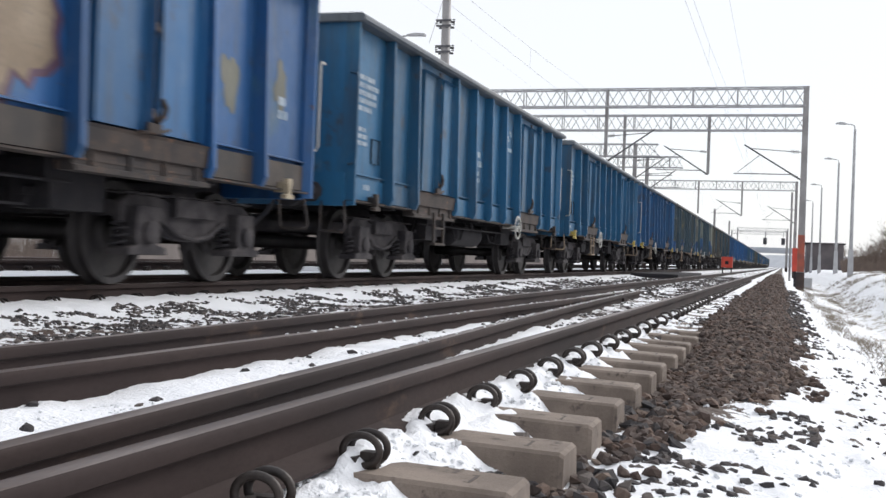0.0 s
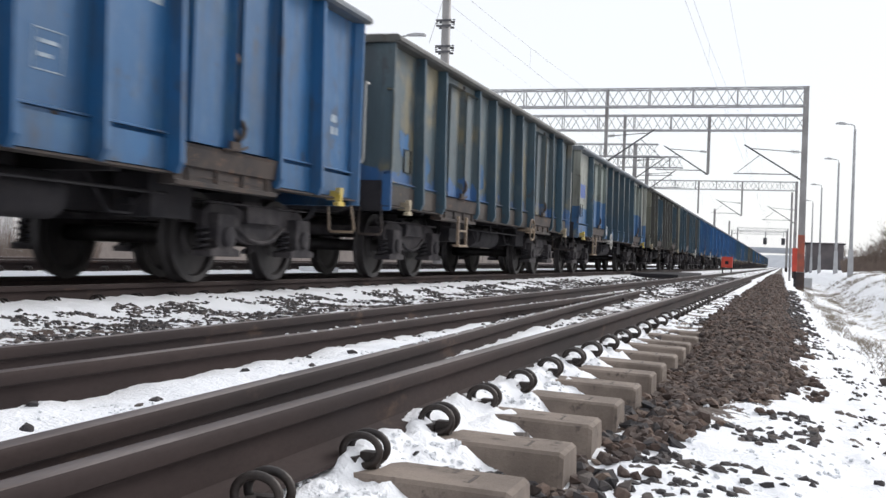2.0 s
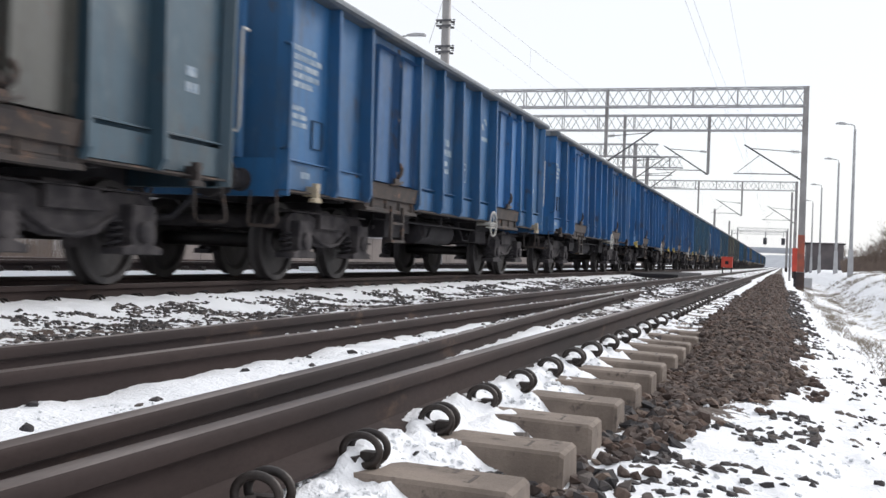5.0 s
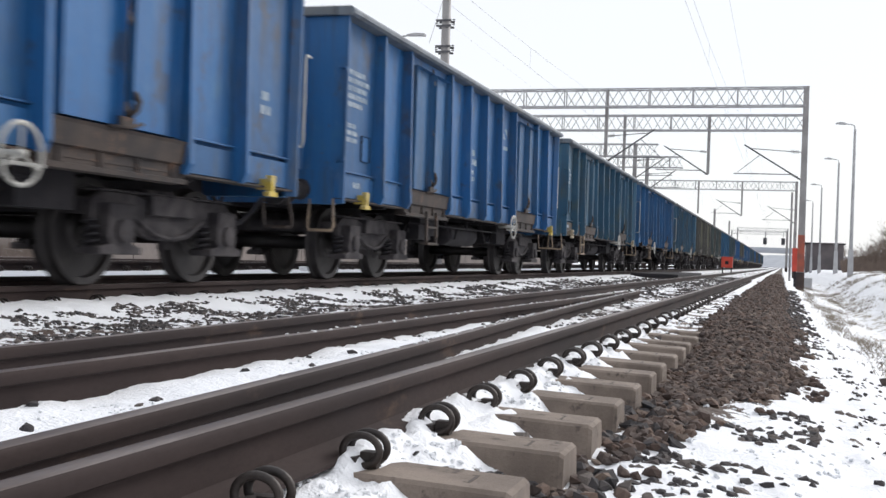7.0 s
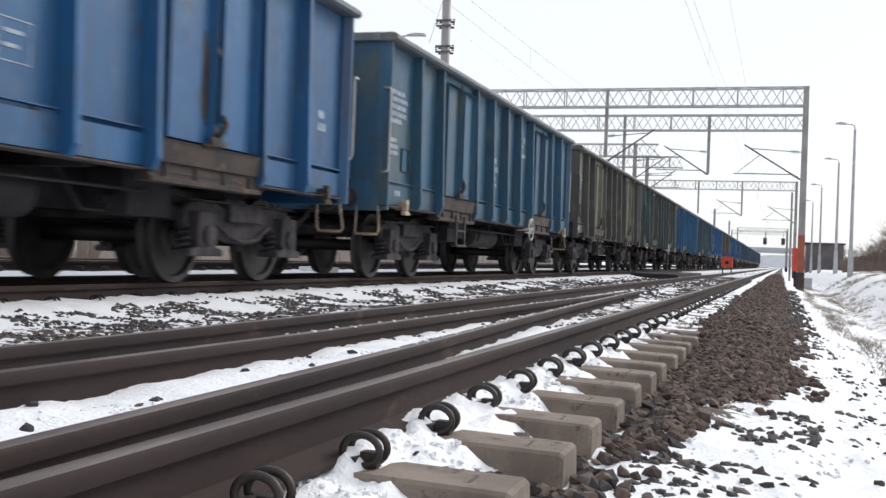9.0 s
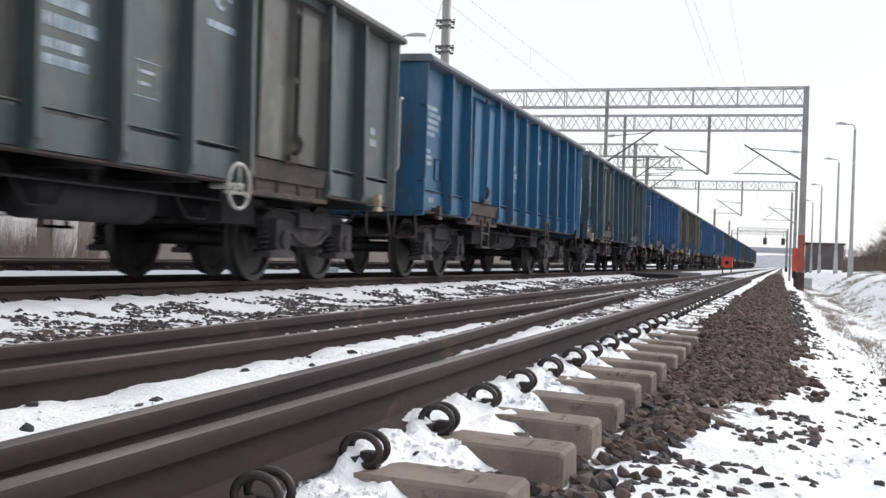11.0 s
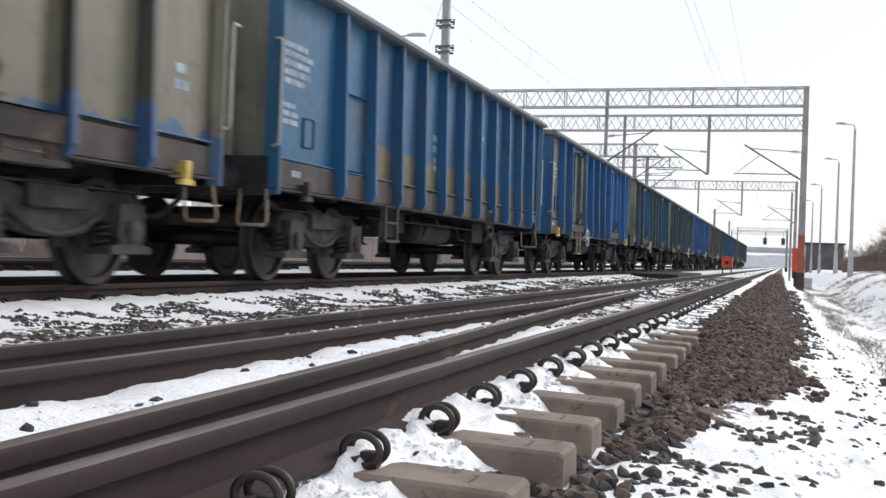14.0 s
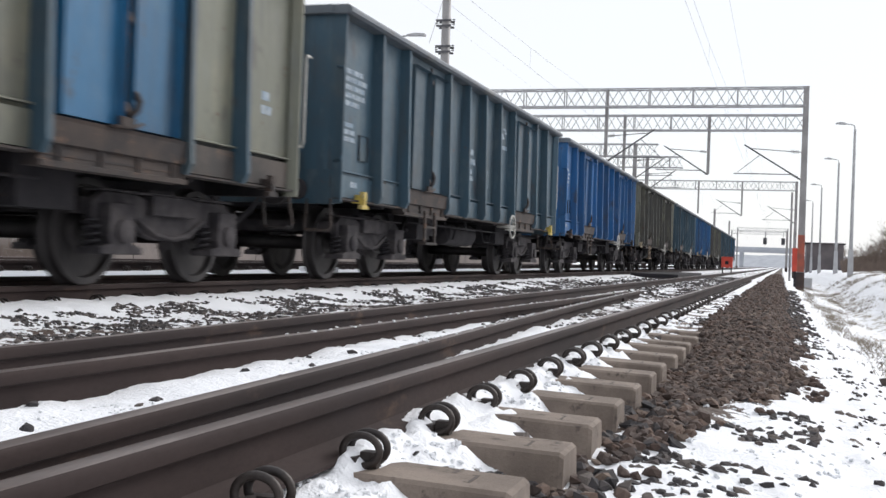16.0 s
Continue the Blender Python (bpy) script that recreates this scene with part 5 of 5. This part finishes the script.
def catenary(x, spans):
    """Contact wire, sagging messenger wire and droppers of one track."""
    g = tagged(new("overhead_line"), "thin dark overhead line above the track", "overhead line", "overhead wires")
    part("contact_wire", tube(B(), [(x, -60, 5.35), (x, 330, 5.35)], 0.0035, 4), WIRE_PALE, g)
    pts = []
    for a, b in zip(spans, spans[1:]):
        pts += [(x, a + (b - a) * k / 10, 6.75 - 1.0 * (1 - (2 * k / 10 - 1) ** 2)) for k in range(10)]
    part("messenger_wire", tube(B(), pts + [(x, spans[-1], 6.75)], 0.0035, 4), WIRE_PALE, g)
    for a, b in zip(spans, spans[1:]):
        for k in range(1, 6):
            t = k / 6
            z = 6.75 - 1.0 * (1 - (2 * t - 1) ** 2)
            part("dropper", tube(B(), [(x, a + (b - a) * t, 5.35), (x, a + (b - a) * t, z)], 0.003, 3), WIRE_PALE, g)


catenary(NEAR_X - 0.75, (-12, 47.5, 100, 161, 222))
catenary(TRAIN_X, (-12, 47.5, 100, 161, 222))
for x, z in ((-1.75, 8.45), (-11.15, 8.3)):
    wire("feeder_wire", [(x, -40, z + 0.3), (x, 5, z), (x, 36, z + (0.0 if x < -5 else -0.3)), (x, 75, z - 0.5), (x, 120, z), (x, 222, z)], 0.004 if x > -5 else 0.002, "thin dark feeder wire above the line")


# ---- red boxes and small fittings by the track ----
def red_box():
    x, y = -3.78, 80.0
    g = tagged(new("trackside_box"), "red painted steel box between the tracks", "trackside box")
    part("body", bevelled(box(B(), x - 0.38, x + 0.38, y - 0.3, y + 0.3, 0.22, 0.98), 0.02), RED, g, "red painted body")
    part("panel", box(B(), x - 0.12, x + 0.12, y - 0.312, y - 0.30, 0.45, 0.68), UNDER, g, "dark round-cornered panel")
    for dx in (-0.30, 0.30):
        part("leg", box(B(), x + dx - 0.04, x + dx + 0.04, y - 0.05, y + 0.05, -0.35, 0.22), UNDER, g)


def post_box():
    x, y = 0.55, 52.0
    g = tagged(new("signal_box_cabinet"), "orange red steel cabinet beside the gantry post", "cabinet")
    part("body", bevelled(box(B(), x - 0.15, x + 0.13, y - 0.13, y + 0.13, 0.22, 1.28), 0.015), RED, g, "orange red body")
    part("door", box(B(), x - 0.10, x + 0.08, y - 0.142, y - 0.13, 0.32, 1.18), RED, g)
    part("foot", box(B(), x - 0.06, x + 0.06, y - 0.06, y + 0.06, -0.6, 0.22), UNDER, g, "dark foot")


red_box()
post_box()
thing("cable_box", bevelled(box(B(), 0.95, 1.45, 58.0, 58.8, -0.75, -0.12), 0.02), POLE_CONCRETE, "grey concrete cable box on the slope", "cable box")
thing("slim_post", tube(B(), [(0.42, 70, -0.5), (0.42, 70, 5.0)], 0.065, 8), MAST_PAINT, "grey slim steel post beside the line", "post")
thing("end_block", bevelled(box(B(), -1.93, -1.80, 13.1, 13.35, -0.17, -0.03), 0.01), RAIL_SIDE, "rusty spacer block between guard rails", "rail block")


SHED_WALL = surface("shed_plaster", (0.62, 0.60, 0.58), (0.50, 0.48, 0.47), 0.7, 0.9, 0, 12, 0.3, 0.006, (0.30, 0.22, 0.19), 0.62)


# ---- behind the train: platform wall and small buildings ----
def platform():
    g = tagged(new("platform_wall"), "grey brown concrete platform wall behind the tracks", "wall", kind="structure")
    for k in range(19):
        y = 18.4 + 3.0 * k
        part("slab", bevelled(box(B(), -14.35, -14.05, y + 0.015, y + 2.985, -0.5, 0.88), 0.012), WALL_PLASTER, g)
    part("pillar", bevelled(box(B(), -14.04, -13.80, 18.5, 19.0, -0.5, 0.86), 0.02), SHED_WALL, g, "pale plastered pillar")
    part("coping", box(B(), -16.2, -14.02, 18.4, 75.4, 0.884, 0.94), POLE_CONCRETE, g, "pale concrete coping")


platform()


def shed(x, y, w, d, h, label):
    g = tagged(new("trackside_building"), label, "building", "small buildings behind the tracks")
    part("wall", box(B(), x - w / 2, x + w / 2, y - d / 2, y + d / 2, -0.6, h), SHED_WALL, g, "pale plastered wall")
    part("roof", prism(B(), [(y - d / 2 - 0.3, h + 0.002), (y + d / 2 + 0.3, h + 0.002), (y, h + 0.9)], "x", x - w / 2 - 0.3, x + w / 2 + 0.3), SNOW, g, "snow covered roof")
    for k in range(3):
        yy = y - d / 2 + (k + 0.5) * d / 3
        part("window", box(B(), x + w / 2 + 0.002, x + w / 2 + 0.04, yy - 0.4, yy + 0.4, h * 0.45, h * 0.8), WIRE, g, "dark window")


shed(-24.0, 31.0, 5.0, 9.0, 2.6, "pale plastered low shed beyond the platform")
shed(-30.0, 62.0, 6.0, 12.0, 3.0, "pale plastered shed with a snowy roof")


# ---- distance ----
# grey with the bluish haze of the distance mixed into the colour
HAZE_GREY = surface("haze_tinted_grey", (0.42, 0.44, 0.48), (0.36, 0.38, 0.42), 0.2, 0.9, 0, 3, 0.2, 0.02)


def road_bridge():
    y = 430.0
    g = tagged(new("road_bridge"), "concrete road bridge tinted haze grey far along the line", "bridge")
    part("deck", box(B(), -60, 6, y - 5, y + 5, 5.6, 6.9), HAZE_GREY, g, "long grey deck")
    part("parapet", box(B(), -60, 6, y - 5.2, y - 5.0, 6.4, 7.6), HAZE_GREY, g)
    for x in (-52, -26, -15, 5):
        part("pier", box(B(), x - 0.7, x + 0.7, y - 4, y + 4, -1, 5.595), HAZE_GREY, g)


road_bridge()

# twig brown, lightened to include the haze over the bank
TWIG = surface("hazy_bare_twigs", (0.145, 0.110, 0.092), (0.20, 0.155, 0.130), 2.0, 0.9, 0, 20, 0.2, 0.004)


def grow(bm, p, d, length, r, depth, rng):
    q = p + d * length
    mid = p + d * length * 0.5 + Vector((rng.uniform(-1, 1), rng.uniform(-1, 1), 0)) * length * 0.06
    tube(bm, [p, mid, q], r, 3 if depth < 3 else 5, ends=r * 0.6)
    if depth == 0:
        return
    for k in range(rng.choice((2, 3, 3))):
        nd = (d + Vector((rng.uniform(-1, 1), rng.uniform(-1, 1), rng.uniform(-0.2, 0.7))) * 0.75).normalized()
        grow(bm, p + d * length * rng.uniform(0.55, 1.0), nd, length * rng.uniform(0.6, 0.82), r * 0.6, depth - 1, rng)


# dark boards, their grey tinted purplish for the haze in between
HUT_WALL = surface("hazy_hut_boards", (0.120, 0.104, 0.106), (0.088, 0.078, 0.082), 0.8, 0.9, 0, 12, 0.3, 0.006)


def dark_hut():
    """A long low hut of dark boards under a flat snowy roof, beyond the lamps."""
    x0, x1, y0, y1, h = 2.9, 7.4, 148.0, 158.0, 3.55
    g = tagged(new("dark_hut"), "dark brown flat-roofed hut beyond the street lamps", "building", "small buildings behind the tracks")
    part("wall", box(B(), x0, x1, y0, y1, -0.4, h), HUT_WALL, g, "dark board wall in a purplish haze tint")
    part("roof", box(B(), x0 - 0.25, x1 + 0.25, y0 - 0.25, y1 + 0.25, h + 0.002, h + 0.16), UNDER, g, "flat dark roof")


dark_hut()


def boulder():
    """A lone brown stone in the snow of the slope."""
    rng = np.random.default_rng(77)
    p = stone_shapes(rng, 3)[1] * 0.085 + np.array([0.86, 9.6, rough_lie(0.86, 9.6) + 0.03])
    me = raw("boulder", p.tolist(), [tuple(f) for f in ICO], STONE)
    return tagged(new("boulder", me), "brown broken stone lying in the snow", "stone")


boulder()


def bare_tree(x, y, h, seed, label, stems=1, depth=5):
    rng = random.Random(seed)
    g = tagged(new("bare_tree"), label, "tree", "bare trees beside the line")
    z = lie(x, y) - 0.1
    trunk, crown = B(), B()
    tube(trunk, [(x, y, z), (x + rng.uniform(-0.1, 0.1), y, z + h * 0.14), (x, y, z + h * 0.28)], 0.045 * h ** 0.8 * 0.6, 7, ends=0.03 * h ** 0.8 * 0.6)
    for k in range(stems + 2):
        d = Vector((rng.uniform(-0.6, 0.6), rng.uniform(-0.6, 0.6), 1.0)).normalized()
        grow(crown, Vector((x, y, z + h * rng.uniform(0.08, 0.28))), d, h * 0.26, 0.016 * h * 0.6, depth, rng)
    part("trunk", trunk, TWIG, g)
    part("crown", crown, TWIG, g, "fine bare brown twigs")


for i, (x, y, h) in enumerate(((8.3, 88, 4.2), (7.4, 90, 3.3), (6.6, 94, 2.8), (8.9, 95, 5.0), (9.2, 102, 5.2), (8.2, 104, 4.2), (7.2, 100, 3.2), (10.2, 108, 5.4), (6.6, 104, 2.6), (10.4, 116, 4.8), (9.4, 112, 4.4), (5.9, 97, 2.2))):
    bare_tree(x, y, h, i, "bare brown winter bush on the snowy bank", 4, 4)
bare_tree(8.6, 165, 5.0, 40, "dark bare tree beyond the lamps", 3, 5)
for x, y in ((-9.4, 158.0), (-9.3, 200.0)):
    part("pole", tube(B(), [(x, y, -0.5), (x, y, 8.3)], 0.16, 10), MAST_PAINT, tagged(new("line_mast"), "grey steel mast beyond the train", "mast", "masts beyond the train"))


def thicket():
    """A far belt of bare scrub, drawn as countless crossing twigs."""
    rng = np.random.default_rng(9)
    verts, faces = [], []
    def twigs(count, x0, x1, y0, y1, top, rise):
        for _ in range(count):
            y = rng.uniform(y0, y1)
            slope = rng.uniform(x0, x1)
            x = slope * y
            h = (top + rise * (slope - x0)) * (0.55 + 0.45 * noise.noise(Vector((x * 0.3, y * 0.05, 2)))) * rng.uniform(0.25, 1.0)
            lean = rng.uniform(-0.35, 0.35) * h
            w = 0.016 * (y / 80)
            k = len(verts)
            verts.extend([(x - w, y, 0.0), (x + w, y, 0.0), (x + lean + w * 0.3, y + 0.1, h), (x, y + w, 0.0)])
            faces.extend([(k, k + 1, k + 2), (k + 1, k + 3, k + 2), (k + 3, k, k + 2)])
    twigs(34000, 0.050, 0.125, 84, 125, 2.0, 42.0)
    twigs(16000, 0.012, 0.16, 190, 260, 4.5, 0.0)
    twigs(3000, -0.5, -0.1, 250, 420, 6.0, 0.0)
    twigs(5200, -1.05, -0.70, 17.0, 22.0, 1.5, 0.0)
    return tagged(new("thicket", raw("thicket", verts, faces, TWIG)), "belt of bare brown scrub along the bank", "scrub", kind="stuff")


thicket()


def dry_grass():
    """Tufts of dead grass that stick out of the snow on the bank."""
    rng = np.random.default_rng(12)
    verts, faces = [], []
    for n in range(5200):
        x, y = rng.uniform(0.9, 5.5), rng.uniform(7, 60)
        if n < 170:
            # a furrow of bare grass along the ditch
            y = rng.uniform(13, 46)
            x = 0.80 + 0.10 * math.sin(y * 0.35) + rng.normal(0, 0.05) + (0.5 * (18 - y) / 5 if y < 18 else 0.0)
        elif noise.noise(Vector((x * 0.8, y * 0.3, 5))) + 0.5 * noise.noise(Vector((x * 3.0, y * 0.7, 8))) < 0.10:
            continue
        z = rough_lie(x, y)
        for _ in range(9):
            a, h = rng.uniform(0, 6.28), rng.uniform(0.03, 0.13)
            px, py = x + rng.normal(0, 0.08), y + rng.normal(0, 0.1)
            dx, dy = math.cos(a) * h * 0.9, math.sin(a) * h * 0.9
            k = len(verts)
            verts.extend([(px - 0.004, py, z - 0.02), (px + 0.004, py, z - 0.02), (px + dx, py + dy, z + h)])
            faces.append((k, k + 1, k + 2))
    return tagged(new("dry_grass", raw("dry_grass", verts, faces, STRAW)), "dead straw coloured grass in the snow", "grass", kind="stuff")


STRAW = surface("dead_grass", (0.27, 0.235, 0.185), (0.18, 0.15, 0.115), 4.0, 0.9, 0, 30, 0.1, 0.002)
dry_grass()


def leaning_rod():
    """A thin leaning rod with a snowed-in foot between the far tracks."""
    g = tagged(new("leaning_rod"), "thin pale rod leaning over a snowy foot", "rod")
    part("rod", tube(B(), [(-9.35, 21.3, -0.12), (-8.95, 21.6, 0.75)], 0.018, 6), HAND_WHITE, g)
    part("foot", bevelled(box(B(), -9.75, -9.1, 21.0, 21.6, -0.25, 0.03), 0.05, 2), SNOW, g, "snow covered foot")


leaning_rod()
thing("timber_crossing", bevelled(box(B(), -5.3, -3.6, 40.0, 52.0, -0.30, -0.02), 0.02), UNDER, "dark brown timber crossing between the tracks", "level crossing")


def haze_ridge():
    """A low ridge beyond the bridge, added in haze grey to stand for distant haze."""
    bm = B()
    top = [(x, 11.0 + 5.0 * noise.noise(Vector((x * 0.011, 3, 0))) + 1.6 * noise.noise(Vector((x * 0.07, 1, 0)))) for x in range(-520, 141, 10)]
    front = [bm.verts.new((x, 980, -2)) for x, _ in top]
    crest = [bm.verts.new((x, 1020, z)) for x, z in top]
    back = [bm.verts.new((x, 1080, -2)) for x, _ in top]
    for a, b in ((front, crest), (crest, back)):
        for i in range(len(top) - 1):
            bm.faces.new((a[i], a[i + 1], b[i + 1], b[i]))
    return thing("distant_ridge", bm, HAZE_GREY, "pale ridge added as grey haze beyond the bridge", "hill", kind="structure")


haze_ridge()

motions()
